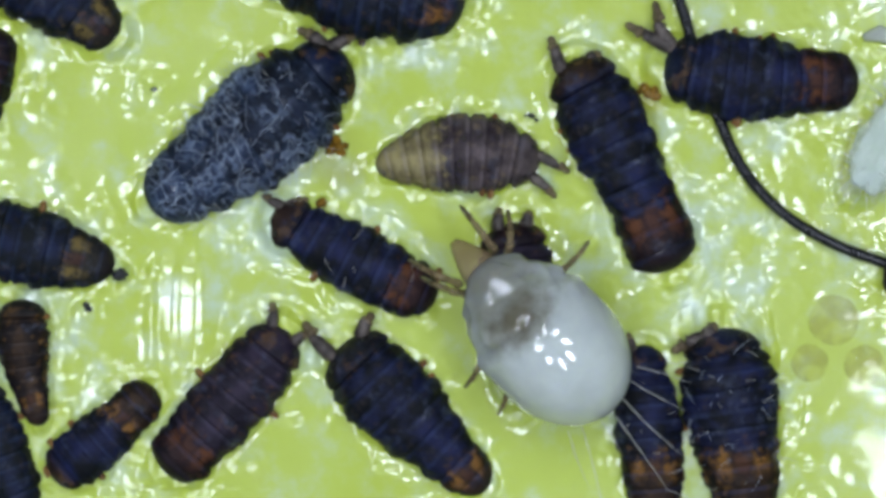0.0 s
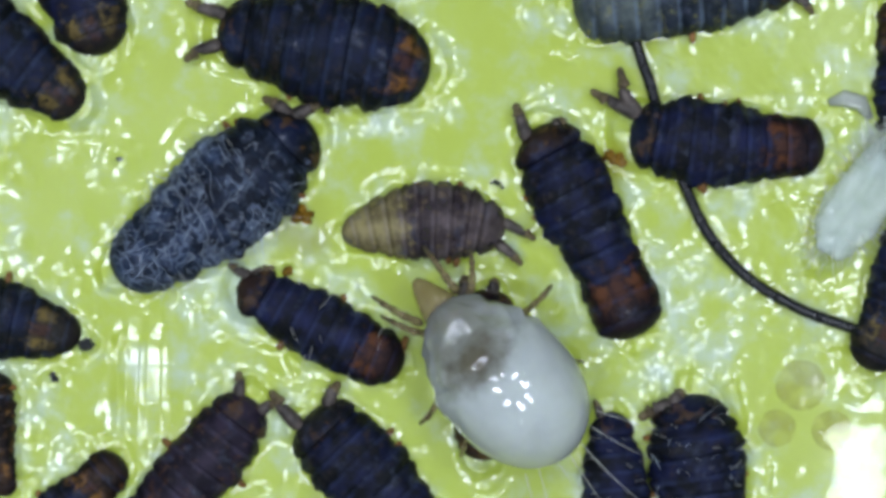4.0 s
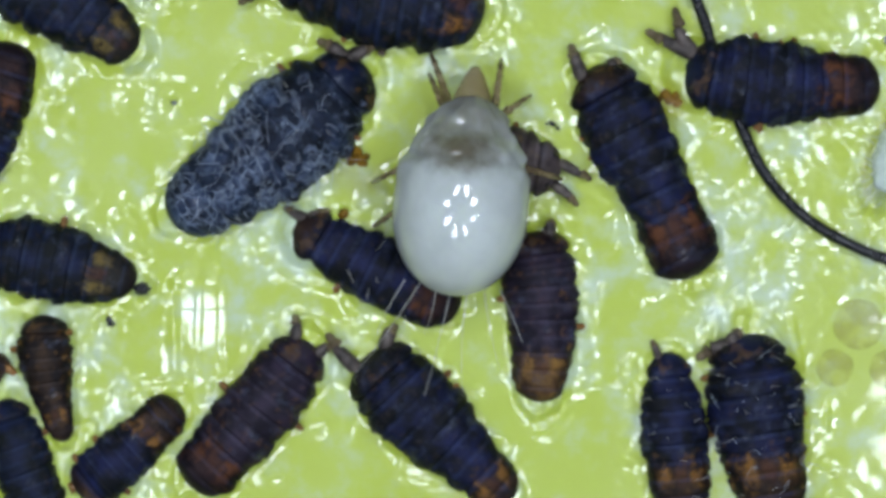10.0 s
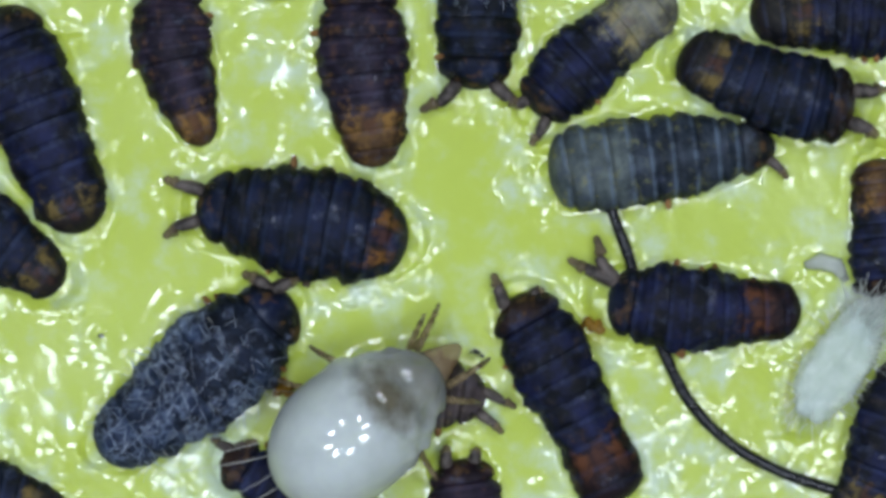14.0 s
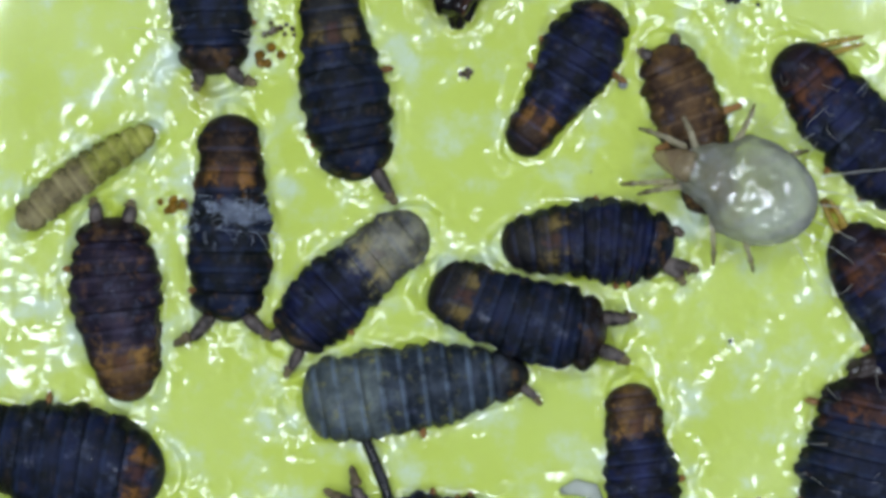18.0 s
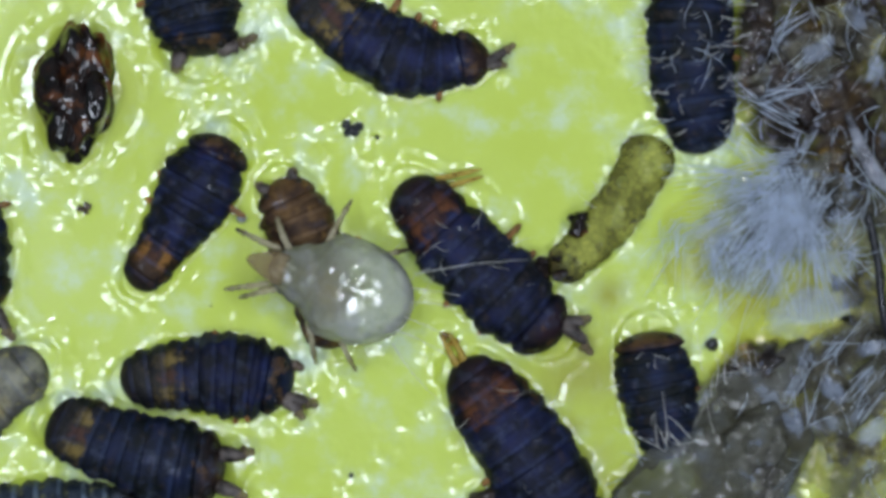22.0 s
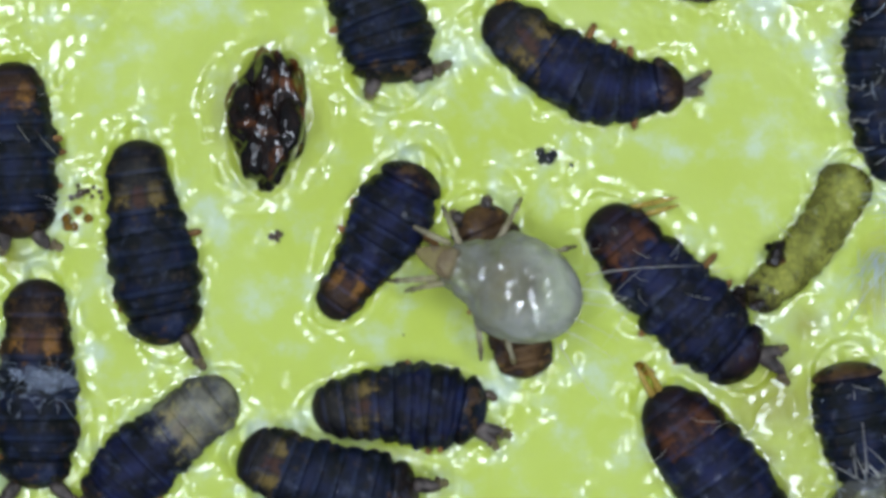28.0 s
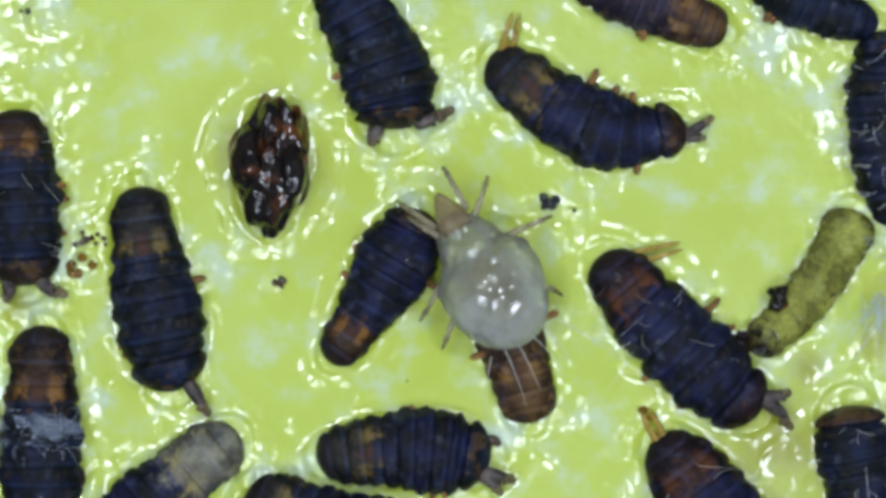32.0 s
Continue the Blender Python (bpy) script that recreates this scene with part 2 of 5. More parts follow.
MURK = remains("dark_murk", [(0.36, (0.005, 0.004, 0.005)), (0.50, (0.018, 0.011, 0.008)), (0.62, (0.055, 0.034, 0.016)), (0.70, (0.180, 0.110, 0.014))], 5200, 0.05, 0.35, 0.30, 0.30)
SAC = remains("sac_skin", [(0.34, (0.030, 0.029, 0.022)), (0.50, (0.075, 0.074, 0.056)), (0.68, (0.125, 0.130, 0.125))], 3600, 0.12, 0.3, 0.34, 0.25)
SMEAR = remains("smeared_film", [(0.35, (0.21, 0.26, 0.36)), (0.65, (0.44, 0.52, 0.68))], 6000, 0.66, 0.25, 0.0, 0.22, 0.12, 0.006)
AMBER = remains("amber_limb", [(0.35, (0.30, 0.18, 0.03)), (0.65, (0.52, 0.36, 0.07))], 12000, 0.42, 0.3)
STUB = plain("amber_stub", (0.210, 0.105, 0.034), 0.45, 0.6, 12000, Specular_IOR_Level=0.2, Coat_Weight=0.2)
WHITEHAIR = plain("white_hair", (0.66, 0.70, 0.66), 0.4, 0.1)
CLEARLIMB = remains("clear_limb", [(0.35, (0.30, 0.25, 0.15)), (0.65, (0.50, 0.46, 0.32))], 12000, 0.40, 0.4)
HAZY = remains("hazy_film", [(0.35, (0.27, 0.33, 0.45)), (0.65, (0.52, 0.60, 0.76))], 5000, 0.70, 0.25, 0.0, 0.0, 0.12, 0.006)


def glue_material():
    """Yellow card under a clear, tacky, slightly dirty glue; the glow of its glints is painted in."""
    m, nt, b = shader("yellow_glue")
    wide = noise_tex(nt, 900, 4)
    tone = ramp(nt, wide.outputs["Fac"], [(0.30, (0.445, 0.545, 0.050)), (0.55, (0.475, 0.585, 0.078)), (0.75, (0.500, 0.610, 0.120))])
    # milky patches; their bluish white also paints in the glow round glints
    haze = noise_tex(nt, 3600, 5, 0.60)
    cloudy = nt.nodes.new("ShaderNodeAttribute")
    cloudy.attribute_name = "cloud"
    amount = math_node(nt, "ADD", haze.outputs["Fac"], math_node(nt, "MULTIPLY", cloudy.outputs["Fac"], 0.11))
    mask = step(nt, amount, 0.48, 0.86)
    col = mix(nt, math_node(nt, "MULTIPLY", mask, 0.60), tone.outputs[0], (0.58, 0.70, 0.80))
    stain = nt.nodes.new("ShaderNodeAttribute")
    stain.attribute_name = "stain"
    col = mix(nt, stain.outputs["Fac"], col, (0.300, 0.320, 0.022))
    nt.links.new(col, b.inputs["Base Color"])
    fine = noise_tex(nt, 12000, 3)
    bump(nt, b, fine.outputs["Fac"], 0.003 * MM, 0.5)
    b.inputs["Roughness"].default_value = 0.30
    b.inputs["Coat Weight"].default_value = 0.76
    b.inputs["Coat Roughness"].default_value = 0.075
    b.inputs["Coat IOR"].default_value = 1.58
    return m


GLUE = glue_material()
CARD = plain("yellow_card", (0.50, 0.50, 0.05), 0.6, 0.1, 2000)
SHELL = plain("black_plastic", (0.02, 0.02, 0.022), 0.45, 0.1, 1000)
LED = bpy.data.materials.new("led")
LED.use_nodes = True
_p = LED.node_tree.nodes["Principled BSDF"]
_p.inputs["Base Color"].default_value = (0.8, 0.8, 0.8, 1)
_p.inputs["Emission Color"].default_value = (0.835, 0.93, 1.09, 1)
_p.inputs["Emission Strength"].default_value = LED_POWER


def mite_skin(name, base, dark, gut_at, gut_r, clear, mottle=0.0, front=0.0, gloss=0.035, index=1.85, fore_tone=(0.56, 0.56, 0.45)):
    """Milky, moist skin; the gut shows through as a brownish shade behind the mouth."""
    m, nt, b = shader(name)
    tc = nt.nodes.new("ShaderNodeTexCoord")
    sub = nt.nodes.new("ShaderNodeVectorMath")
    sub.operation = "SUBTRACT"
    nt.links.new(tc.outputs["Object"], sub.inputs[0])
    sub.inputs[1].default_value = gut_at
    squash = nt.nodes.new("ShaderNodeVectorMath")
    squash.operation = "MULTIPLY"
    nt.links.new(sub.outputs[0], squash.inputs[0])
    squash.inputs[1].default_value = (1.0 / gut_r[0], 1.0 / gut_r[1], 0.0)
    ln = nt.nodes.new("ShaderNodeVectorMath")
    ln.operation = "LENGTH"
    nt.links.new(squash.outputs[0], ln.inputs[0])
    cloud = noise_tex(nt, 9000, 4)
    off = nt.nodes.new("ShaderNodeMath")
    off.operation = "MULTIPLY_ADD"
    nt.links.new(cloud.outputs["Fac"], off.inputs[0])
    off.inputs[1].default_value = 0.5
    half = math_node(nt, "MULTIPLY", ln.outputs["Value"], 0.55)
    nt.links.new(half, off.inputs[2])
    mask = ramp(nt, off.outputs[0], [(0.32, (1, 1, 1)), (0.92, (0.0, 0.0, 0.0))])
    mask.color_ramp.interpolation = "EASE"
    soft = noise_tex(nt, 4000, 3)
    tone = ramp(nt, soft.outputs["Fac"], [(0.35, tuple(c * 0.86 for c in base)), (0.65, base)])
    skin = mix(nt, mask.outputs[0], tone.outputs[0], dark)
    if mottle:
        blots = noise_tex(nt, 8500, 3, 0.5)
        skin = mix(nt, math_node(nt, "MULTIPLY", step(nt, blots.outputs["Fac"], 0.52, 0.66), mottle), skin, (0.06, 0.06, 0.035))
    ahead = nt.nodes.new("ShaderNodeSeparateXYZ")
    nt.links.new(tc.outputs["Object"], ahead.inputs[0])
    grime = noise_tex(nt, 7000, 5, 0.6)
    fore = math_node(nt, "MULTIPLY", step(nt, ahead.outputs[0], gut_at[0] - 0.05 * MM, gut_at[0] + 0.18 * MM), step(nt, grime.outputs["Fac"], 0.25, 0.75))
    skin = mix(nt, math_node(nt, "MULTIPLY", fore, 0.85), skin, fore_tone)
    nt.links.new(skin, b.inputs["Base Color"])
    bump(nt, b, soft.outputs["Fac"], 0.006 * MM, 0.15)
    b.inputs["Subsurface Weight"].default_value = 0.80
    b.inputs["Subsurface Radius"].default_value = (1.0, 1.0, 0.8)
    b.inputs["Subsurface Scale"].default_value = 0.20 * MM
    b.inputs["Roughness"].default_value = 0.4
    b.inputs["Specular IOR Level"].default_value = 0.1
    see = nt.nodes.new("ShaderNodeBsdfTransparent")
    see.inputs[0].default_value = (0.97, 0.98, 0.92, 1)
    both = nt.nodes.new("ShaderNodeMixShader")
    nt.links.new(math_node(nt, "ADD", math_node(nt, "MULTIPLY", step(nt, ahead.outputs[0], gut_at[0] - 0.05 * MM, gut_at[0] + 0.25 * MM), front), clear), both.inputs[0])
    nt.links.new(b.outputs[0], both.inputs[1])
    nt.links.new(see.outputs[0], both.inputs[2])
    wet = nt.nodes.new("ShaderNodeBsdfGlossy")
    wet.inputs["Roughness"].default_value = gloss
    sheen = nt.nodes.new("ShaderNodeFresnel")
    sheen.inputs[0].default_value = index
    top = nt.nodes.new("ShaderNodeMixShader")
    nt.links.new(sheen.outputs[0], top.inputs[0])
    nt.links.new(both.outputs[0], top.inputs[1])
    nt.links.new(wet.outputs[0], top.inputs[2])
    nt.links.new(top.outputs[0], nt.nodes["Material Output"].inputs["Surface"])
    return m


# ---------------------------------------------------------------- shared builders
def mesh_object(name, verts, faces, material, smooth=True):
    me = bpy.data.meshes.new(name)
    me.from_pydata([tuple(v) for v in verts], [], faces)
    me.materials.append(material)
    if smooth:
        me.polygons.foreach_set("use_smooth", [True] * len(me.polygons))
    me.update()
    return new(name, me)


def part(name, verts, faces, material, parent, label="", at=None):
    ob = mesh_object(name, verts, faces, material)
    ob.parent = parent
    if at is not None:
        ob.matrix_basis = at
    if label:
        tagged(ob, label=label)
    return ob


def thing(name, x, y, z, turn, label, category, group="", kind=""):
    ob = new(name)
    ob.empty_display_size = 0.0002
    ob.matrix_basis = pose(x, y, z, 0, 0, turn)
    return tagged(ob, label=label, category=category, group=group, kind=kind)


def tube(points, radii, sides=8, flat=1.0):
    """Vertices and faces of a closed tapered tube along points."""
    pts = [Vector(p) for p in points]
    verts, faces = [], []
    up = Vector((0, 0, 1))
    for i, p in enumerate(pts):
        d = (pts[min(i + 1, len(pts) - 1)] - pts[max(i - 1, 0)]).normalized()
        a = d.cross(up)
        a = a.normalized() if a.length > 1e-9 else Vector((1, 0, 0))
        b = a.cross(d).normalized()
        for k in range(sides):
            w = 2 * math.pi * k / sides
            verts.append(p + a * (math.cos(w) * radii[i]) + b * (math.sin(w) * radii[i] * flat))
    n = len(pts)
    for i in range(n - 1):
        for k in range(sides):
            k2 = (k + 1) % sides
            faces.append((i * sides + k, i * sides + k2, (i + 1) * sides + k2, (i + 1) * sides + k))
    faces.append(tuple(range(sides - 1, -1, -1)))
    faces.append(tuple((n - 1) * sides + k for k in range(sides)))
    return verts, faces


def merge(pieces):
    verts, faces = [], []
    for v, f in pieces:
        o = len(verts)
        verts.extend(v)
        faces.extend(tuple(i + o for i in q) for q in f)
    return verts, faces


def limb(points, widest, knots, tip=0.35):
    """A jointed limb: bulges between knots, narrow at each joint, tapering to the tip."""
    pts, radii = [], []
    steps = knots * 5
    n = len(points) - 1
    for i in range(steps + 1):
        u = i / steps
        s = u * n
        k = min(int(s), n - 1)
        f = s - k
        p0, p1 = Vector(points[k]), Vector(points[k + 1])
        pts.append(p0.lerp(p1, f))
        v = (u * knots) % 1.0 if i < steps else 1.0
        belly = 0.80 + 0.20 * math.sin(math.pi * v)
        end = 0.35 if i in (0, steps) else 1.0
        radii.append(widest * (1 - (1 - tip) * u) * belly * end)
    return tube(pts, radii, 8)


def hairs(rng, roots, length, radius, spread=0.6, curl=0.5):
    """Fine hairs from (root, direction) pairs."""
    out = []
    for root, d in roots:
        p = Vector(root)
        v = (Vector(d) + Vector((rng.uniform(-1, 1), rng.uniform(-1, 1), rng.uniform(-1, 1))) * spread).normalized()
        L = length * rng.uniform(0.45, 1.2)
        bend = Vector((rng.uniform(-1, 1), rng.uniform(-1, 1), rng.uniform(-0.6, 0.6))) * curl
        pts = []
        for i in range(5):
            pts.append(p.copy())
            p = p + v * (L / 4)
            v = (v + bend * 0.25).normalized()
        out.append(tube(pts, [radius * (1 - 0.17 * i) for i in range(5)], 4))
    return merge(out)


BODIES = []  # footprints (x, y, radius) along each body, for the glue that creeps up round them

STATIONS = (0.08, 0.25, 0.42, 0.60, 0.78, 0.94)


def body_width(u, widths):
    w = float(np.interp(u, STATIONS, widths))
    w = (w + float(np.interp(min(u + 0.04, 1), STATIONS, widths)) + float(np.interp(max(u - 0.04, 0), STATIONS, widths))) / 3
    w *= 1 - 0.07 * math.exp(-((u - 0.165) / 0.028) ** 2) + 0.03 * math.exp(-((u - 0.09) / 0.05) ** 2)
    if u < 0.145:
        w *= 1.03 * max(0.0, 1 - ((0.145 - u) / 0.145) ** 2.0) ** 0.5
    if u > 0.87:
        w *= max(0.0, 1 - ((u - 0.87) / 0.13) ** 2.2) ** 0.5
    return w


def springtail(head, mid, tail, widths, label, skin="navy", skin_head=None, skin_tail=None, feelers=(), legs=(), lift=0.0,
               sunk=0.30, tail_from=7, mould=0, mould_span=(0.05, 0.97), seed=0, bristles=0, name="springtail", fork=None, group="springtails stuck in the glue", high=0.78,
               ridge=0.45, patches=0.0, band=0.35, uneven=1.0, stiff=(0.13, 0.0019)):
    """A dead springtail lying in the glue. head, mid, tail, feelers and legs are (x, y) in millimetres, widths run from head to tail."""
    rng = random.Random(seed * 77 + 5)
    H, M, T = (Vector((p[0] * MM, p[1] * MM, 0)) for p in (head, mid, tail))
    axis = H - T
    turn = math.degrees(math.atan2(axis.y, axis.x))
    ob = thing(name, M.x, M.y, 0, turn, label, "springtail", group)
    back = pose(M.x, M.y, 0, 0, 0, turn).inverted()
    h, t = back @ H, back @ T
    c = -(h + t) / 2
    W = [w * MM for w in widths]

    def spine(u):
        return h * (1 - u) ** 2 + c * (2 * u * (1 - u)) + t * u ** 2

    def slope(u):
        return ((c - h) * (2 * (1 - u)) + (t - c) * (2 * u)).normalized()

    world_m = pose(M.x, M.y, 0, 0, 0, turn)
    for i in range(25):
        u = i / 24
        p = world_m @ spine(u)
        BODIES.append((p.x, p.y, max(body_width(u, W), 0.02 * MM) / 2 * 0.97, 1.0))

    sides = 28
    off = Vector((seed * 3.1, seed * 1.7, 0))

    shape = random.Random(seed * 31 + 2)
    calm = 0.0 if skin in ("husk", "straw") else uneven
    plates = [(1 + calm * shape.uniform(-0.040, 0.030), calm * shape.uniform(-0.022, 0.022)) for _ in range(10)]

    def ring(u, swell, lat, shift):
        p, d = spine(u), slope(u)
        side = Vector((-d.y, d.x, 0))
        w = body_width(u, W)
        hgt = w * high * 0.5
        zc = lift * MM + hgt * (1 - 2 * sunk) * 0.5 + 0.004 * MM
        out = []
        for k in range(sides):
            a = 2 * math.pi * k / sides
            ca, sa = math.cos(a), math.sin(a)
            n = noise.noise(p * 9000 + Vector((ca * 2.2, sa * 2.2, 0)) + off)
            n2 = noise.noise(p * 34000 + Vector((ca * 5, sa * 5, 0)) + off)
            r = swell + uneven * (0.110 * n + 0.048 * n2) + lat * abs(ca) ** 3
            ss = math.copysign(abs(sa) ** 0.85, sa)
            out.append(p + side * (0.5 * w * ca * r + shift * w) + Vector((0, 0, zc + hgt * ss * r)))
        return out

    if skin_tail in ("rust", "brown", "amber", "olive"):
        patches = max(patches, 0.8)
    for s in range(10):
        u0, u1 = CUTS[s], CUTS[s + 1]
        verts, faces, alongs, acrosses, seams = [], [], [], [], []
        steps = 11
        open_ends = skin in ("husk", "straw")
        over = 0.012 if 0 < s < 9 and not open_ends else 0.0
        for i in range(steps + 1):
            v = i / steps
            u = u0 + (u1 - u0 + over) * v
            u = min(max(u, 0.0015), 0.9985)
            belly = math.sin(math.pi * min(1, max(0, v)))
            swell = 1.0 + ridge * (0.058 * belly ** 0.6 - 0.046 + 0.014 * math.cos(v * 12.57 + seed) * belly + (0.02 if v > 0.7 else 0.0))
            if s == 0 and v < 0.3:
                swell = 1.0
            if s == 9 and v > 0.7:
                swell = 1.0
            ease = belly ** 0.5
            swell *= 1 + (plates[s][0] - 1) * (0.35 + 0.65 * ease)
            verts.extend(ring(u, swell, 0.060 * belly, plates[s][1] * ease))
            alongs += [u] * sides
            acrosses += [math.cos(2 * math.pi * k / sides) for k in range(sides)]
            seams += [(max(0.0, 1 - abs(v - 0.24) / 0.10) - max(0.0, 1 - 7.0 * (1 - v))) if s > 0 else -max(0.0, 1 - 7.0 * (1 - v))] * sides
        for i in range(steps):
            for k in range(sides):
                k2 = (k + 1) % sides
                faces.append((i * sides + k, (i + 1) * sides + k, (i + 1) * sides + k2, i * sides + k2))
        if not open_ends or s == 0:
            faces.append(tuple(range(sides)))
        if not open_ends or s == 9:
            faces.append(tuple(steps * sides + k for k in range(sides - 1, -1, -1)))
        nm = "head" if s == 0 else ("thorax_segment" if s < 4 else "abdomen_segment")
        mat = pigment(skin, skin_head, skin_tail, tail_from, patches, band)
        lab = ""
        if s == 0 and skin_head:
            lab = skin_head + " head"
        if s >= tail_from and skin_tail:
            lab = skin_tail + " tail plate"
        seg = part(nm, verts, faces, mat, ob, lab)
        for key, vals in (("along", alongs), ("across", acrosses), ("seam", seams)):
            seg.data.attributes.new(key, "FLOAT", "POINT").data.foreach_set("value", vals)

    # a dark eye patch on each side of the head
    for sgn in (-1, 1):
        u = 0.075
        p, d = spine(u), slope(u)
        side = Vector((-d.y, d.x, 0))
        w = body_width(u, W)
        r = 0.085 * w
        cpos = p + side * (sgn * 0.33 * w) + Vector((0, 0, lift * MM + w * high * 0.5 * (1 - 2 * sunk) * 0.5 + w * high * 0.36))
        v2, f2 = [], []
        for i in range(5):
            a = math.pi * (i + 0.001) / 4.002
            for k in range(8):
                b = 2 * math.pi * k / 8
                v2.append(cpos + Vector((math.sin(a) * math.cos(b) * r, math.sin(a) * math.sin(b) * r, math.cos(a) * r * 0.7)))
        for i in range(4):
            for k in range(8):
                f2.append((i * 8 + k, (i + 1) * 8 + k, (i + 1) * 8 + (k + 1) % 8, i * 8 + (k + 1) % 8))
        part("eye_patch", v2, f2, EYE, ob)

    hw = body_width(0.08, W)
    hz = lift * MM + hw * high * 0.22
    for i, tip in enumerate(feelers):
        e = back @ Vector((tip[0] * MM, tip[1] * MM, 0))
        e.z = hz * 0.8
        d = slope(0.0)
        side = Vector((-d.y, d.x, 0))
        sgn = 1 if (e - spine(0)).dot(side) > 0 else -1
        root = spine(0.045) + side * (sgn * 0.24 * hw)
        root.z = hz
        elbow = root.lerp(e, 0.5) + (-d) * 0.10 * (e - root).length
        elbow += side * (rng.uniform(-0.10, 0.10) * (e - root).length)
        elbow.z = hz * 1.15
        half = root.lerp(e, 0.55) + (-d) * 0.09 * (e - root).length
        half.z = hz * 1.1
        thick = max(0.125 * hw, 0.026 * MM)
        v, f = limb([root, elbow, half], thick, 2, 0.85)
        base = part("antenna", v, f, GREYLIMB, ob, "short jointed greyish antenna")
        v, f = limb([half, half.lerp(e, 0.5), e], thick * 1.0, 2, 0.42)
        part("tip", v, f, LEGGY, base, "brown antenna tip")
    legs = list(legs)
    if name == "springtail":
        for _ in range(rng.choice((1, 2, 3))):
            u = rng.uniform(0.18, 0.55)
            d = slope(u)
            q = world_m @ (spine(u) + Vector((-d.y, d.x, 0)) * (rng.choice((-1, 1)) * (0.5 * body_width(u, W) + rng.uniform(0.02, 0.07) * MM)) - d * rng.uniform(-0.04, 0.04) * MM)
            legs.append((q.x / MM, q.y / MM))
    for tip in legs:
        e = back @ Vector((tip[0] * MM, tip[1] * MM, 0))
        u = min(range(1, 60), key=lambda q: (spine(q / 60) - e).length) / 60
        root = spine(u) + (e - spine(u)) * 0.25
        root.z = hz * 0.8
        e.z = 0.01 * MM + hz * 0.3
        v, f = limb([root, root.lerp(e, 0.55) + Vector((0, 0, hz * 0.3)), e], 0.036 * MM, 3, 0.5)
        part("leg", v, f, STUB, ob, "stubby tan leg")
    if fork:
        e = back @ Vector((fork[0] * MM, fork[1] * MM, 0))
        for sgn in (-1, 1):
            root = spine(0.95)
            root.z = e.z = 0.04 * MM
            side = (e - root).normalized().cross(Vector((0, 0, 1)))
            v, f = limb([root + side * sgn * 0.015 * MM, root.lerp(e, 0.5) + side * sgn * 0.03 * MM, e + side * sgn * 0.022 * MM], 0.034 * MM, 2, 0.3)
            part("fork_prong", v, f, AMBER, ob, "amber prong of the jumping fork")
    if mould or bristles:
        roots = []
        for i in range(mould + bristles):
            u = rng.triangular(mould_span[0], mould_span[1]) if i < mould else rng.uniform(0.15, 0.95)
            p, d = spine(u), slope(u)
            side = Vector((-d.y, d.x, 0))
            w = body_width(u, W)
            a = rng.uniform(0.05, math.pi - 0.05)
            hgt = w * high * 0.5
            zc = lift * MM + hgt * (1 - 2 * sunk) * 0.5
            nrm = side * math.cos(a) + Vector((0, 0, math.sin(a)))
            root = p + side * (0.49 * w * math.cos(a)) + Vector((0, 0, zc + hgt * math.sin(a) ** 0.85 * 0.99))
            flat = Vector((rng.uniform(-1, 1), rng.uniform(-1, 1), 0))
            roots.append((root, nrm * 0.08 + side * (-0.25 * math.cos(a)) + flat if i < mould else nrm + flat * 0.2))
        if mould:
            v, f = hairs(rng, roots[:mould], 0.15 * MM, 0.0014 * MM, 0.3, 2.6)
            tagged(part("mould_threads", v, f, MOULD, ob, "white web of mould threads"), kind="stuff")
        if bristles:
            v, f = hairs(rng, roots[mould:], stiff[0] * MM, stiff[1] * MM, 0.35, 1.0)
            tagged(part("bristles", v, f, HAIR, ob, "sparse pale bristles"), kind="stuff")
    return ob

# ---------------------------------------------------------------- springtails, one by one
springtail((-0.591, 1.118), (-1.1, 0.641), (-1.709, 0.174), (0.38, 0.562, 0.661, 0.602, 0.47, 0.39),
           'dark springtail webbed over with white mould threads', skin='mouldy', skin_head='black', mould_span=(0.22, 0.97), mould=560, feelers=((-0.869, 1.249), (-0.521, 1.219)), bristles=8, seed=1)
springtail((-1.142, 1.657), (-0.532, 1.548), (0.114, 1.426), (0.364, 0.513, 0.596, 0.629, 0.596, 0.414),
           'broad black springtail with orange-flecked tail', patches=0.9, skin='black', skin_tail='black', feelers=((-1.334, 1.805), (-1.333, 1.458)), legs=((-0.556, 1.945), (-0.324, 1.866)), tail_from=8, seed=2)
springtail((0.574, 0.489), (0.11, 0.542), (-0.384, 0.446), (0.281, 0.38, 0.456, 0.436, 0.314, 0.205),
           'pale mauve springtail with banded translucent back', band=0.5, skin='mauve', skin_tail='straw', feelers=((0.757, 0.451), (0.679, 0.3)), legs=((0.054, 0.779),), ridge=1.1, tail_from=6, seed=3)
springtail((0.745, 1.113), (1.052, 0.559), (1.375, -0.104), (0.37, 0.479, 0.496, 0.397, 0.39, 0.423),
           'navy springtail with rusty bulbous tail end', patches=0.35, skin='navy', skin_head='brown', skin_tail='rust', feelers=((0.619, 1.251), (0.92, 1.151)), seed=4)
springtail((1.295, 1.112), (1.816, 1.037), (2.445, 1.038), (0.364, 0.479, 0.503, 0.456, 0.357, 0.344),
           'navy springtail lying across a black fibre', patches=0.5, skin='navy', skin_tail='rust', skin_head='black', feelers=((1.057, 1.336), (1.225, 1.474)), legs=((1.709, 1.335), (1.931, 1.308)), seed=5)
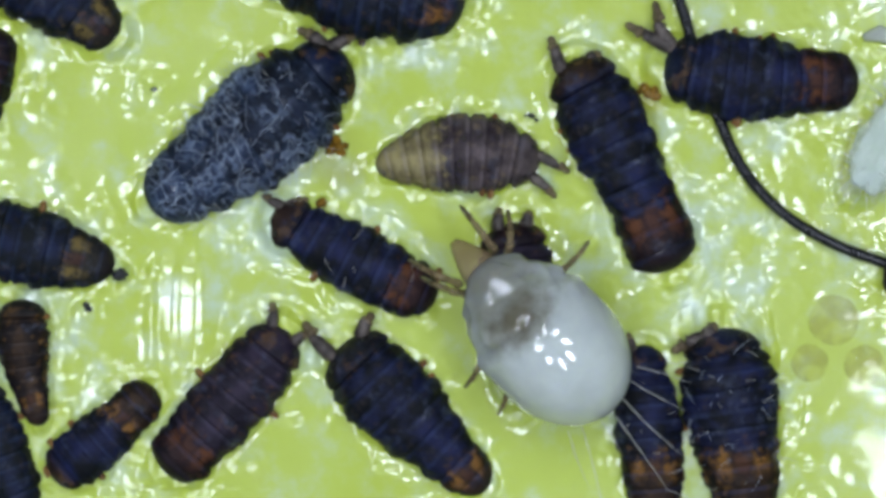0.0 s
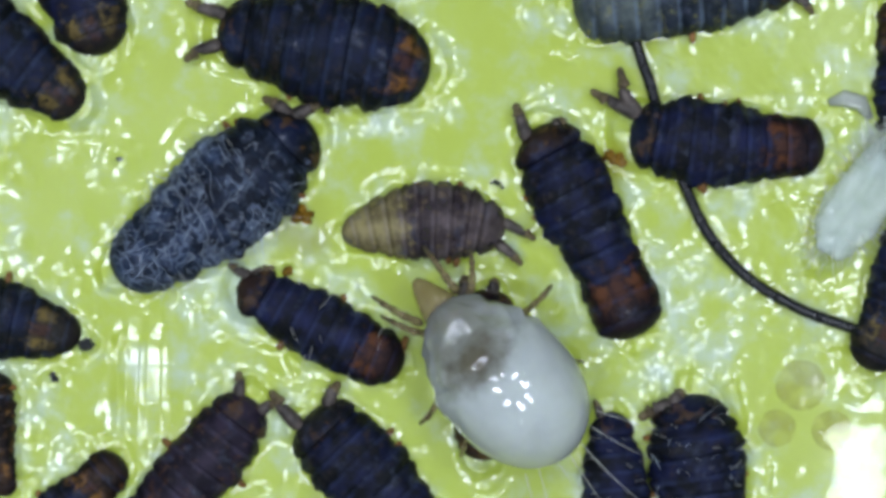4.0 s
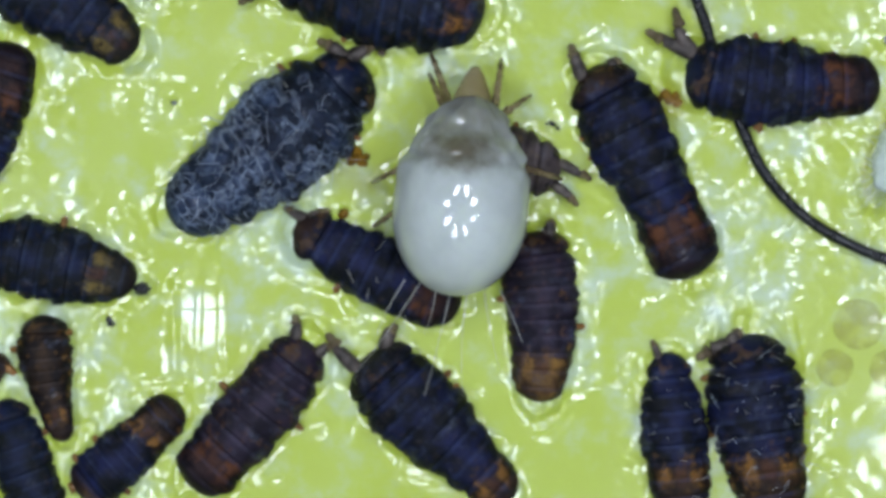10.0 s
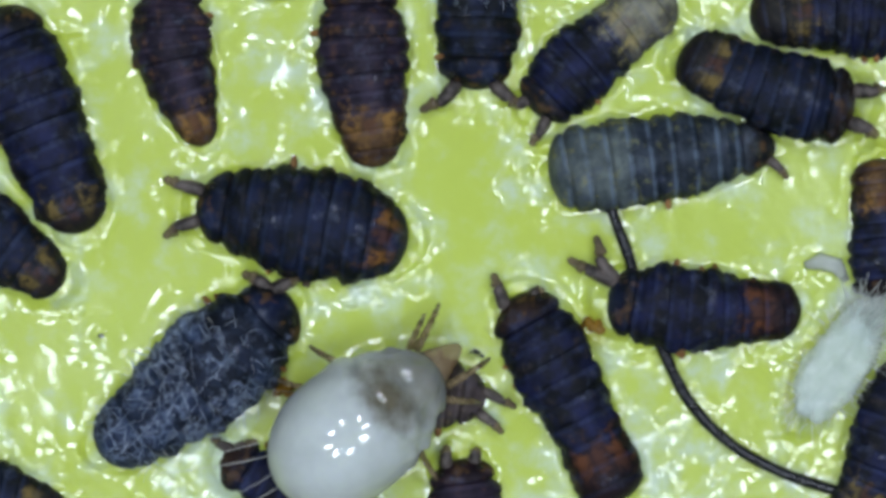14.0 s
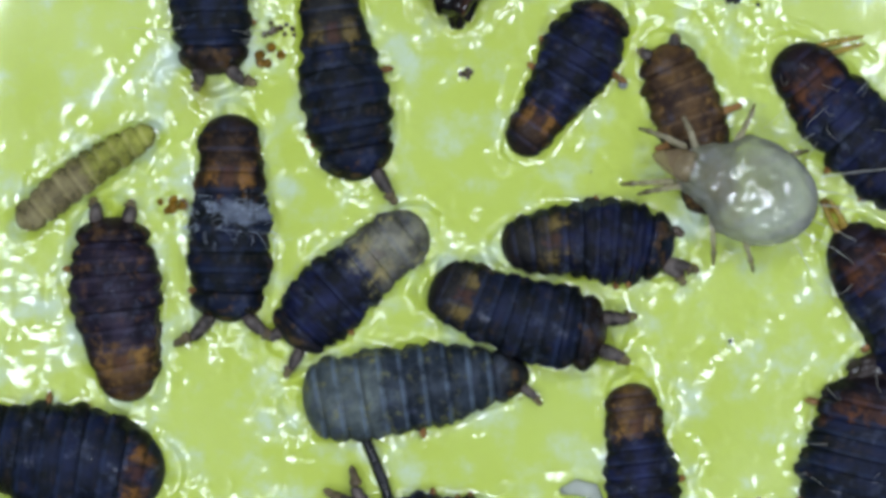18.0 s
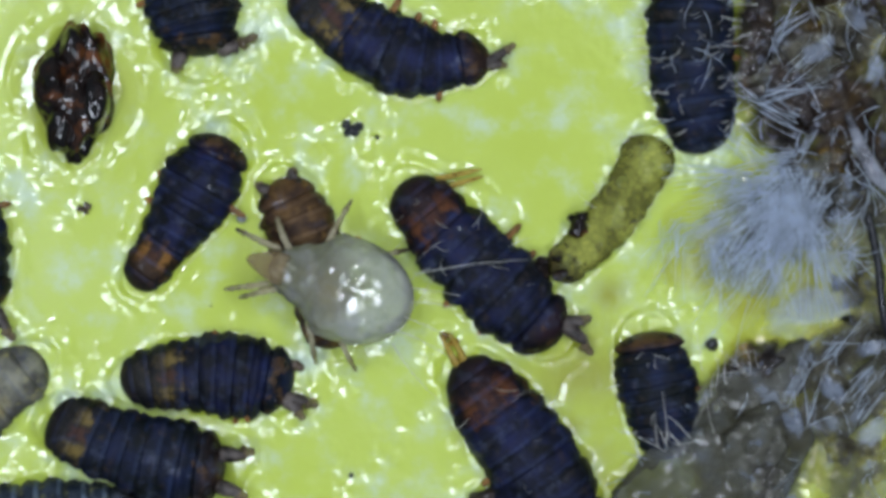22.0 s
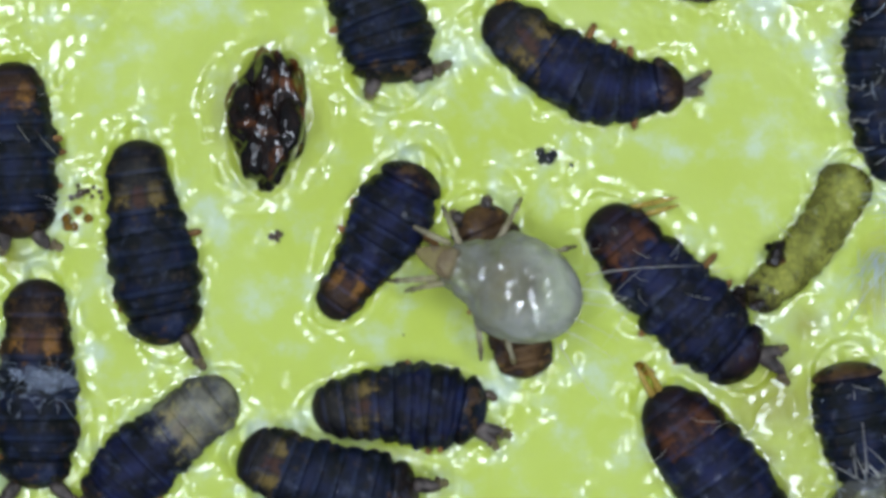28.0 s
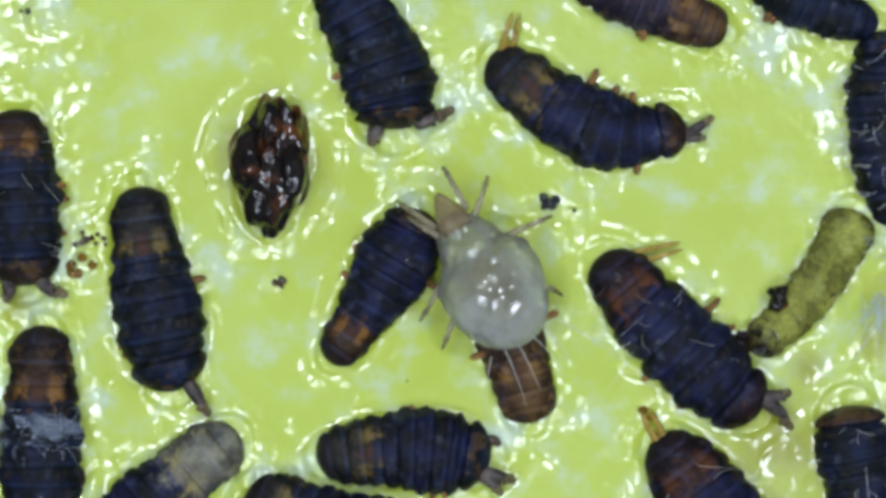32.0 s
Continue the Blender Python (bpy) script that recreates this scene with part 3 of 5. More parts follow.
springtail((-0.988, 0.171), (-0.491, -0.103), (-0.008, -0.314), (0.281, 0.331, 0.397, 0.39, 0.357, 0.291),
           'dark springtail with brown head tucked beside another', skin='navy', skin_head='brown', skin_tail='rust', feelers=((-1.05, 0.268), (-0.775, 0.253)), legs=((-0.358, 0.106), (0.013, -0.132)), bristles=14, seed=6)
springtail((-0.886, -0.521), (-1.211, -0.96), (-1.583, -1.377), (0.324, 0.423, 0.423, 0.417, 0.384, 0.344),
           'purplish springtail with a red-brown tail', skin='purple', skin_tail='rust', feelers=((-0.973, -0.358), (-0.753, -0.534)), tail_from=7, seed=7)
springtail((-0.553, -0.594), (-0.161, -0.997), (0.321, -1.43), (0.397, 0.496, 0.503, 0.43, 0.324, 0.271),
           'plump navy springtail with curved antennae', skin='navy', skin_head='olive', skin_tail='brown', feelers=((-0.788, -0.468), (-0.376, -0.407)), tail_from=8, seed=8)
springtail((1.659, -0.44), (1.756, -0.96), (1.874, -1.601), (0.397, 0.522, 0.562, 0.496, 0.413, 0.347),
           'ringed navy springtail with stray white hairs', skin='navy', skin_tail='brown', mould=40, bristles=26, feelers=((1.382, -0.59), (1.642, -0.417)), tail_from=6, seed=9)
springtail((1.216, -0.551), (1.262, -1.04), (1.327, -1.584), (0.225, 0.314, 0.37, 0.377, 0.331, 0.291),
           'slim dark springtail with pale bristles', skin='navy', skin_tail='brown', bristles=16, feelers=((1.121, -0.481),), tail_from=6, seed=10)
springtail((-2.24, -1.435), (-1.949, -1.179), (-1.653, -0.89), (0.265, 0.331, 0.337, 0.291, 0.265, 0.258),
           'small springtail with glossy brown rear half', skin='navy', skin_head='brown', skin_tail='brown', tail_from=6, legs=((-2.285, -1.371),), seed=11)
springtail((-2.884, 0.011), (-2.414, -0.074), (-1.91, -0.18), (0.324, 0.423, 0.45, 0.43, 0.357, 0.238),
           'black springtail with yellow-spotted tail plates', patches=0.8, skin='black', skin_head='olive', skin_tail='olive', tail_from=7, feelers=((-2.937, -0.088),), seed=12)
springtail((-2.445, -0.383), (-2.411, -0.746), (-2.308, -1.123), (0.258, 0.304, 0.291, 0.238, 0.185, 0.145),
           'thin tapering brown springtail', lift=0.04, sunk=0.2, skin='brown', skin_tail='brown', skin_head='olive', seed=13)
springtail((-2.695, -0.886), (-2.552, -1.279), (-2.392, -1.671), (0.231, 0.331, 0.347, 0.331, 0.298, 0.231),
           'black springtail at the rim of the cluster', skin='black', seed=14)
springtail((-3.141, 1.978), (-2.509, 1.569), (-1.934, 1.16), (0.397, 0.523, 0.536, 0.496, 0.39, 0.298),
           'large black springtail with olive tail tip', skin='black', skin_tail='olive', tail_from=8, seed=15)
springtail((-3.061, 0.225), (-2.823, 0.69), (-2.649, 1.214), (0.298, 0.38, 0.39, 0.39, 0.397, 0.347),
           'dark springtail with broad rust tail', skin='navy', skin_tail='rust', tail_from=6, seed=16)
springtail((-2.345, 2.815), (-2.079, 2.169), (-1.804, 1.49), (0.431, 0.547, 0.556, 0.497, 0.447, 0.391),
           'large navy springtail with olive-banded tail', patches=0.4, skin='navy', skin_head='olive', skin_tail='olive', legs=((-2.377, 1.987),), tail_from=8, seed=17)
springtail((-1.267, 2.977), (-1.264, 2.535), (-1.082, 2.005), (0.308, 0.418, 0.455, 0.408, 0.318, 0.227),
           'brown-purple springtail with amber-marked tail', patches=0.7, skin='purple', skin_head='brown', skin_tail='amber', feelers=((-1.417, 3.005), (-1.1, 2.969)), tail_from=8, seed=18)
springtail((-0.17, 2.974), (-0.148, 2.457), (-0.066, 1.873), (0.394, 0.5, 0.52, 0.487, 0.407, 0.317),
           'purple-banded springtail with orange-brown tail', patches=0.5, skin='purple', skin_head='rust', skin_tail='amber', feelers=((-0.279, 3.092), (-0.046, 3.073)), tail_from=7, seed=19)
waisted = springtail((0.509, 2.333), (0.528, 2.94), (0.539, 3.574), (0.394, 0.46, 0.484, 0.407, 0.374, 0.327),
           'springtail with a mouldy white waist', skin='black', skin_tail='brown', mould=130, mould_span=(0.36, 0.66), feelers=((0.183, 2.205), (0.801, 2.229)), tail_from=6, seed=20)
springtail((0.86, 2.201), (1.193, 2.536), (1.679, 2.915), (0.33, 0.42, 0.44, 0.40, 0.375, 0.34),
           'springtail with a bleached translucent tail', patches=0.6, skin='navy', skin_head='olive', skin_tail='pale', feelers=((0.734, 2.236), (0.84, 2.001)), tail_from=6, seed=21)
springtail((2.752, 2.23), (2.22, 2.346), (1.723, 2.564), (0.417, 0.494, 0.467, 0.44, 0.417, 0.35),
           'black springtail resting on its slate neighbour', patches=0.6, skin='black', skin_tail='olive', skin_head='brown', lift=0.06, feelers=((2.931, 2.334), (2.883, 2.061)), tail_from=7, seed=22)
springtail((2.293, 2.001), (1.614, 1.934), (0.945, 1.831), (0.265, 0.381, 0.48, 0.497, 0.503, 0.457),
           'big slate-grey springtail with pale segment rings', band=1.0, skin='slate', skin_tail='ash', skin_head='olive', feelers=((2.359, 1.809),), ridge=1.3, tail_from=6, seed=23)
springtail((3.161, 2.714), (2.661, 2.792), (2.137, 2.747), (0.35, 0.46, 0.474, 0.42, 0.354, 0.287),
           'navy springtail with a yellow spot near the tail', patches=0.7, skin='navy', skin_tail='olive', skin_head='black', feelers=((3.309, 2.595), (3.224, 2.513)), legs=((2.724, 2.554),), tail_from=6, ridge=1.4, seed=24)
springtail((2.976, 1.092), (2.93, 1.517), (2.884, 1.932), (0.414, 0.431, 0.404, 0.331, 0.305, 0.278),
           'short dark springtail with amber tail', patches=0.6, skin='navy', skin_tail='amber', skin_head='brown', tail_from=6, legs=((3.199, 1.216),), seed=25)
springtail((3.077, 0.76), (2.92, 0.24), (2.708, -0.268), (0.28, 0.396, 0.422, 0.369, 0.316, 0.297),
           'dark springtail with its tail over the fibre', skin='navy', skin_head='brown', skin_tail='olive', feelers=((3.198, 0.804), (2.968, 0.735)), tail_from=7, lift=0.05, seed=26)
springtail((4.359, 4.667), (3.804, 4.667), (3.227, 5.11), (0.29, 0.33, 0.455, 0.429, 0.383, 0.33),
           'bent navy springtail with leg stubs raised', patches=0.6, skin='navy', skin_head='brown', skin_tail='olive', feelers=((4.52, 4.71), (4.47, 4.58)), legs=((3.845, 5.003), (3.958, 4.908), (4.047, 4.866)), tail_from=7, fork=(3.374, 5.344), seed=27)
springtail((2.649, 4.674), (2.554, 5.115), (2.26, 5.667), (0.429, 0.502, 0.495, 0.462, 0.403, 0.313),
           'black springtail with spread antennae', skin='black', skin_head='olive', feelers=((2.999, 4.791), (2.498, 4.579)), legs=((2.831, 5.092),), seed=28)
springtail((3.726, 5.55), (4.151, 5.375), (4.609, 5.2), (0.264, 0.313, 0.323, 0.317, 0.29, 0.264),
           'brownish springtail with amber-banded tail', patches=0.6, skin='purple', skin_tail='amber', tail_from=6, seed=29)
springtail((4.798, 5.525), (5.108, 5.353), (5.5, 5.212), (0.264, 0.313, 0.323, 0.297, 0.264, 0.198),
           'black springtail near the debris clump', skin='black', seed=30)
springtail((5.601, 5.187), (5.556, 4.622), (5.643, 4.038), (0.399, 0.482, 0.499, 0.482, 0.449, 0.349),
           'black springtail grown over with white bristles', skin='black', mould=40, bristles=64, stiff=(0.15, 0.003), seed=31)
springtail((4.741, 2.945), (4.271, 3.392), (3.829, 3.904), (0.369, 0.478, 0.501, 0.468, 0.422, 0.356),
           'navy springtail with a rust-red tail and split fork', patches=0.7, skin='navy', skin_head='rust', skin_tail='rust', feelers=((4.935, 3.083), (4.937, 2.859)), legs=((4.53, 3.641),), fork=(4.314, 3.951), bristles=14, stiff=(0.30, 0.0020), tail_from=7, seed=32)
springtail((4.868, 1.75), (4.531, 2.283), (4.139, 2.834), (0.379, 0.511, 0.553, 0.534, 0.478, 0.329),
           'large navy springtail with two red-brown tail patches', skin='navy', skin_tail='rust', skin_head='rust', feelers=((5.063, 1.648),), fork=(4.067, 3.0), bristles=9, stiff=(0.30, 0.0020), tail_from=7, seed=33)
springtail((4.183, 0.893), (4.314, 1.412), (4.444, 1.94), (0.53, 0.712, 0.795, 0.812, 0.762, 0.663),
           'dark springtail pressed against a larger one', high=0.55, skin='black', skin_tail='rust', tail_from=7, legs=((3.92, 1.823), (3.755, 1.211)), bristles=12, seed=34)
springtail((4.203, 0.553), (3.852, 0.456), (3.501, 0.409), (0.367, 0.45, 0.45, 0.4, 0.35, 0.267),
           'dark springtail bristling with white mould tufts', skin='navy', mould=90, bristles=230, stiff=(0.27, 0.0065), seed=35)
springtail((3.474, -0.378), (3.208, -0.24), (2.969, -0.145), (0.198, 0.218, 0.218, 0.198, 0.171, 0.138),
           'small greenish springtail half sunk in glue', skin='olive', mould=30, seed=36)
springtail((0.446, 3.804), (0.433, 4.33), (0.407, 4.846), (0.382, 0.458, 0.472, 0.439, 0.392, 0.326),
           'dark springtail with orange-brown tail plates', patches=0.7, skin='black', skin_head='brown', skin_tail='brown', feelers=((0.344, 3.707), (0.703, 3.741)), legs=((0.711, 4.389),), bristles=12, stiff=(0.34, 0.0020), tail_from=7, seed=37)
springtail((1.31, 3.164), (1.202, 3.777), (1.124, 4.373), (0.389, 0.488, 0.495, 0.429, 0.37, 0.33),
           'black springtail with an olive-brown tail block', patches=0.6, skin='black', skin_tail='olive', feelers=((1.521, 3.017),), legs=((1.514, 3.829),), tail_from=6, seed=38)
springtail((2.795, 4.197), (2.551, 3.771), (2.229, 3.313), (0.333, 0.433, 0.459, 0.366, 0.28, 0.26),
           'club-shaped dark springtail with narrow brown tail', skin='navy', skin_head='rust', skin_tail='brown', legs=((2.31, 3.843), (2.899, 3.718)), tail_from=7, seed=39)
springtail((3.095, 3.94), (3.284, 3.459), (3.416, 2.929), (0.329, 0.402, 0.412, 0.369, 0.343, 0.323),
           'brown springtail that the small mite walks over', skin='amber', skin_head='amber', skin_tail='amber', tail_from=6, feelers=((2.963, 3.909), (3.195, 4.004)), legs=((3.583, 3.579),), sunk=0.5, seed=40)
springtail((5.269, 2.988), (5.322, 2.631), (5.42, 2.234), (0.37, 0.415, 0.445, 0.428, 0.38, 0.30),
           'stubby dark-slate springtail with a tan head beside debris', skin='black', skin_head='amber', band=0.25, bristles=8, mould=4, stiff=(0.2, 0.003), seed=41)
springtail((0.413, 0.145), (0.473, -0.327), (0.463, -0.857), (0.357, 0.43, 0.43, 0.39, 0.331, 0.304),
           'rust-headed springtail under the pale mite', skin='purple', skin_head='rust', skin_tail='amber', feelers=((0.346, 0.234), (0.528, 0.219)), legs=((0.731, -0.408),), sunk=0.5, seed=42)
springtail((-2.691, -0.616), (-2.773, -0.732), (-2.888, -0.882), (0.132, 0.159, 0.165, 0.152, 0.132, 0.099),
           'tiny brown springtail at the rim', skin='brown', seed=43)
springtail((4.699, 3.328), (5.084, 3.69), (5.339, 4.14), (0.235, 0.262, 0.282, 0.284, 0.300, 0.312),
           'empty yellow-green springtail husk', skin='husk', name='springtail_husk', uneven=1.1, high=0.34, ridge=0.1, band=0.0, lift=0.02, sunk=0.2, skin_head='brown', bristles=4, seed=44)
springtail((-0.719, 2.925), (-0.335, 3.22), (0.098, 3.481), (0.182, 0.205, 0.212, 0.205, 0.192, 0.159),
           'faded banded springtail husk', skin='straw', skin_tail='husk', name='springtail_husk', high=0.45, ridge=2.2, tail_from=5, lift=0.085, sunk=0.15, seed=45)

# milky film over the waist of one of them
v, f = [], []
for i in range(19):
    th = math.pi * (i + 0.01) / 18.02
    for k in range(36):
        d = Vector((math.sin(th) * math.cos(k * math.pi / 18), math.sin(th) * math.sin(k * math.pi / 18), math.cos(th)))
        q = d * (1 + 0.35 * noise.noise(d * 2.1) + 0.12 * noise.noise(d * 5.0))
        v.append(((0.565 + 0.185 * q.x + 0.05 * q.y) * MM, (2.985 + 0.085 * q.y - 0.05 * q.x) * MM, (0.10 + 0.15 * q.z) * MM))
for i in range(18):
    for k in range(36):
        f.append((i * 36 + k, (i + 1) * 36 + k, (i + 1) * 36 + (k + 1) % 36, i * 36 + (k + 1) % 36))
part("mould_film", v, f, HAZY, waisted, "smooth milky mould film", waisted.matrix_basis.inverted())

# ---------------------------------------------------------------- fibre, husks, crumbs
def fibre(points, radius, label):
    base = Vector((points[0][0] * MM, points[0][1] * MM, 0))
    ob = thing("fibre", base.x, base.y, 0, 0, label, "fibre")
    ctrl = [Vector((x * MM, y * MM, z * MM)) - base for x, y, z in points]
    pts = []
    for i in range(len(ctrl) - 1):
        p0, p1, p2, p3 = ctrl[max(i - 1, 0)], ctrl[i], ctrl[i + 1], ctrl[min(i + 2, len(ctrl) - 1)]
        for k in range(14):
            u = k / 14
            pts.append(0.5 * ((2 * p1) + (p2 - p0) * u + (2 * p0 - 5 * p1 + 4 * p2 - p3) * u * u + (3 * p1 - p0 - 3 * p2 + p3) * u ** 3))
    pts.append(ctrl[-1])
    radii = [radius * MM * (1 + 0.10 * noise.noise(p * 12000)) for p in pts]
    v, f = tube(pts, radii, 12)
    part("strand", v, f, THREAD, ob)
    for p in pts[::2]:
        w = p + base
        BODIES.append((w.x, w.y, radius * MM, 0.25))


def xyz(p, z):
    return (p[0], p[1], z)


fibre([xyz((1.316, 1.626), 0.06), xyz((1.366, 1.493), 0.04), xyz((1.416, 1.361), 0.04), xyz((1.499, 1.079), 0.03), xyz((1.625, 0.788), 0.04),
       xyz((1.781, 0.49), 0.045), xyz((2.02, 0.245), 0.05), xyz((2.311, 0.08), 0.045), xyz((2.593, -0.019), 0.04),
       xyz((2.876, -0.107), 0.03), xyz((3.075, -0.177), 0.03), xyz((3.44, -0.28), 0.03)], 0.034, "black wiry fibre stuck down in the glue")


def lump(name, centre, size, turn, label, material, seed, rough=0.22, category="debris", freq=2.2, low=0.25, group="", threads=0, res=26, taper=0.0, fine=1.0, hair=None):
    """An irregular lump, its underside sunk into the glue."""
    ob = thing(name, centre[0] * MM, centre[1] * MM, 0, turn, label, category, group)
    v, f = [], []
    for i in range(res + 1):
        a = math.pi * (i + 0.002) / (res + 0.004)
        for k in range(res * 2):
            b = 2 * math.pi * k / (res * 2)
            d = Vector((math.sin(a) * math.cos(b), math.sin(a) * math.sin(b), math.cos(a)))
            s = Vector((seed * 7.3, seed * 2.9, 0))
            r = 1 + rough * (noise.noise(d * freq + s) * 1.4 + fine * (0.5 * noise.noise(d * freq * 2.7 + s) + 0.10 * noise.noise(d * freq * 7 + s)))
            p = d * r
            v.append((p.x * size[0] * MM / 2, p.y * (1 - taper * abs(d.x) ** 1.4) * size[1] * MM / 2, (p.z * 0.5 + 0.5 - low) * size[2] * MM))
    n = res * 2
    for i in range(int(res * 0.58) if hair else res):
        for k in range(n):
            f.append((i * n + k, (i + 1) * n + k, (i + 1) * n + (k + 1) % n, i * n + (k + 1) % n))
    body = part("body", v, f, material, ob)
    if hair:
        thin = [min(1.0, i / (res * 0.5)) ** 3 for i in range(res + 1) for k in range(n)]
        body.data.attributes.new("thin", "FLOAT", "POINT").data.foreach_set("value", thin)
    if threads:
        rng = random.Random(seed)
        roots = []
        for i in range(threads):
            a, b = rng.uniform(0.6, 1.5), (rng.gauss(0, 0.6) if i % 2 else rng.uniform(0, 6.283)) if hair else rng.uniform(0, 6.283)
            d = Vector((math.sin(a) * math.cos(b), math.sin(a) * math.sin(b), math.cos(a)))
            roots.append(((d.x * size[0] * MM / 2, d.y * size[1] * MM / 2, (d.z * 0.5 + 0.5 - low) * size[2] * MM * 0.95), d + Vector((0, 0, 0.2))))
        vv, ff = merge([hairs(rng, roots[1::2], 0.19 * MM, 0.0026 * MM, 0.5, 0.7), hairs(rng, roots[0::2], (0.10 if hair else 0.17) * MM, 0.0024 * MM, 0.6, 0.7)])
        tagged(part("threads", vv, ff, hair or MOULD, ob, "tangle of white mould threads"), kind="stuff")
    c, s2 = math.cos(radians(turn)), math.sin(radians(turn))
    for i in range(-4, 5):
        u = i / 4.6 * size[0] / 2
        r = size[1] / 2 * math.sqrt(max(0.02, 1 - (i / 4.6) ** 2)) * 0.95
        BODIES.append(((centre[0] + u * c) * MM, (centre[1] + u * s2) * MM, r * MM, 1.0))
    return ob


PALEHUSK = remains("pale_husk", [(0.35, (0.58, 0.69, 0.67)), (0.65, (0.70, 0.80, 0.82))], 9000, 0.38, 0.3)
lump("white_husk", (2.648, 0.727), (0.90, 0.40, 0.22), 56, "pale whitish husk with a fluffy end", PALEHUSK, 3, 0.15, "husk", 1.7, threads=420, hair=WHITEHAIR)
arc = thing("husk_shred", (2.605, 1.266)[0] * MM, (2.605, 1.266)[1] * MM, 0, 0, "thin pale shred curling over the glue", "shred")
v, f = tube([(-0.14 * MM, 0.03 * MM, 0.01 * MM), (-0.05 * MM, 0.055 * MM, 0.02 * MM), (0.05 * MM, 0.03 * MM, 0.02 * MM), (0.11 * MM, -0.06 * MM, 0.01 * MM)], [0.02 * MM, 0.05 * MM, 0.05 * MM, 0.02 * MM], 10, 0.3)
part("strip", v, f, WHITE, arc)
lump("dark_crumb", (-1.877, -0.224), (0.09, 0.07, 0.08), 20, "black crumb at the tail of a springtail", SOOT, 5, 0.3, "crumb", 3)

# the shrunken resinous carcass in its own pool
carcass = lump("resin_carcass", (1.919, 4.48), (0.76, 0.46, 0.30), 84, "shrivelled glossy dark-brown carcass in clear glue", TAR, 11, 0.36, "carcass", 1.9, res=44, taper=0.35, fine=0.30)
for dx, dy, r, stretch in ((0.05, 0.13, 0.13, 1.3), (0.24, 0.02, 0.10, 1.5), (-0.06, -0.12, 0.12, 1.6), (-0.22, 0.05, 0.11, 1.4)):
    v, f = [], []
    for i in range(15):
        th = math.pi * (i + 0.01) / 14.02
        for k in range(24):
            d = Vector((math.sin(th) * math.cos(k * math.pi / 12), math.sin(th) * math.sin(k * math.pi / 12), math.cos(th)))
            q = d * (r * (1 + 0.25 * noise.noise(d * 1.8 + Vector((dx * 50, dy * 50, 0))))) * MM
            v.append((dx * MM + q.x * stretch, dy * MM + q.y * 0.8, 0.15 * MM + q.z))
    for i in range(14):
        for k in range(24):
            f.append((i * 24 + k, (i + 1) * 24 + k, (i + 1) * 24 + (k + 1) % 24, i * 24 + (k + 1) % 24))
    part("lobe", v, f, TAR, carcass, "glossy black-red lobe")
POOLS = [((1.919, 4.48)[0], (1.919, 4.48)[1], 0.385, 0.46, 0.014)]
SCRAPES = [((-1.526, -0.456)[0], (-1.526, -0.456)[1], 0.20, 0.34)]

# where the glue has stayed clear: x, y, radius
CLEAN = [(*(-1.412, 1.121), 0.38), (*(1.088, 1.506), 0.26), (*(1.913, 1.491), 0.26), (*(0.389, 1.675), 0.34), (*(4.868, 2.779), 0.50), (*(1.919, 4.48), 0.50), (*(4.258, 4.336), 0.45), (*(2.717, 3.046), 0.40), (*(2.023, 3.55), 0.45), (*(4.64, 4.126), 0.45)]

# ochre residue soaked into the glue: x, y, radius
STAINS = [(*(4.867, 2.746), 0.34), (*(4.924, 2.111), 0.24), (*(4.765, 2.477), 0.14), (*(5.95, 4.381), 0.14), (*(1.919, 4.48), 0.34), (*(5.043, 3.22), 0.12), (*(-0.637, 0.481), 0.16), (*(-0.567, 0.497), 0.16), (*(1.208, 0.911), 0.12), (*(0.341, 3.711), 0.14), (*(3.688, 1.079), 0.12)]

# where the glue has gone milky, glint glow painted in: x, y, radius
CLOUDS = [(*(5.65, 3.606), 0.26), (*(5.545, 3.342), 0.22), (*(0.512, 2.957), 0.55), (*(0.259, 3.812), 0.35), (*(-1.533, -0.456), 0.5), (*(-0.153, 1.071), 0.4), (*(-0.771, 2.435), 0.45), (*(3.628, 2.385), 0.35), (*(1.83, 3.854), 0.3), (*(5.845, 3.369), 0.30), (*(2.757, 1.143), 0.3), (*(2.644, 4.437), 0.0), (*(-0.463, 0.335), 0.4), (*(0.616, -0.396), 0.35), (*(1.6, -0.104), 0.4), (*(-1.048, -0.05), 0.4), (*(0.573, 1.669), 0.35), (*(2.284, -0.15), 0.4), (*(0.022, 1.538), 0.35), (*(-2.458, -0.482), 0.35)]


def crumbs(centre, bits, spread, size, label, material, seed, name="crumb_cluster", z=0.0):
    """A few grains that cling together."""
    rng = random.Random(seed)
    ob = thing(name, centre[0] * MM, centre[1] * MM, z * MM, 0, label, "crumbs")
    for i in range(bits):
        x, y, r = rng.uniform(-1, 1) * spread * MM, rng.uniform(-0.6, 0.6) * spread * MM, size * MM * rng.uniform(0.5, 1.1)
        v, f = [], []
        for a in range(7):
            for b in range(10):
                th, ph = math.pi * (a + 0.01) / 6.02, 2 * math.pi * b / 10
                d = Vector((math.sin(th) * math.cos(ph), math.sin(th) * math.sin(ph), math.cos(th)))
                q = d * r * (1 + 0.45 * noise.noise(d * 2.3 + Vector((seed + i * 3.7, 0, 0))))
                v.append((x + q.x, y + q.y, r * 0.5 + q.z))
        for a in range(6):
            for b in range(10):
                f.append((a * 10 + b, (a + 1) * 10 + b, (a + 1) * 10 + (b + 1) % 10, a * 10 + (b + 1) % 10))
        part("grain", v, f, material, ob)
    BODIES.append((centre[0] * MM, centre[1] * MM, spread * MM * 0.6, 0.5))
    return ob


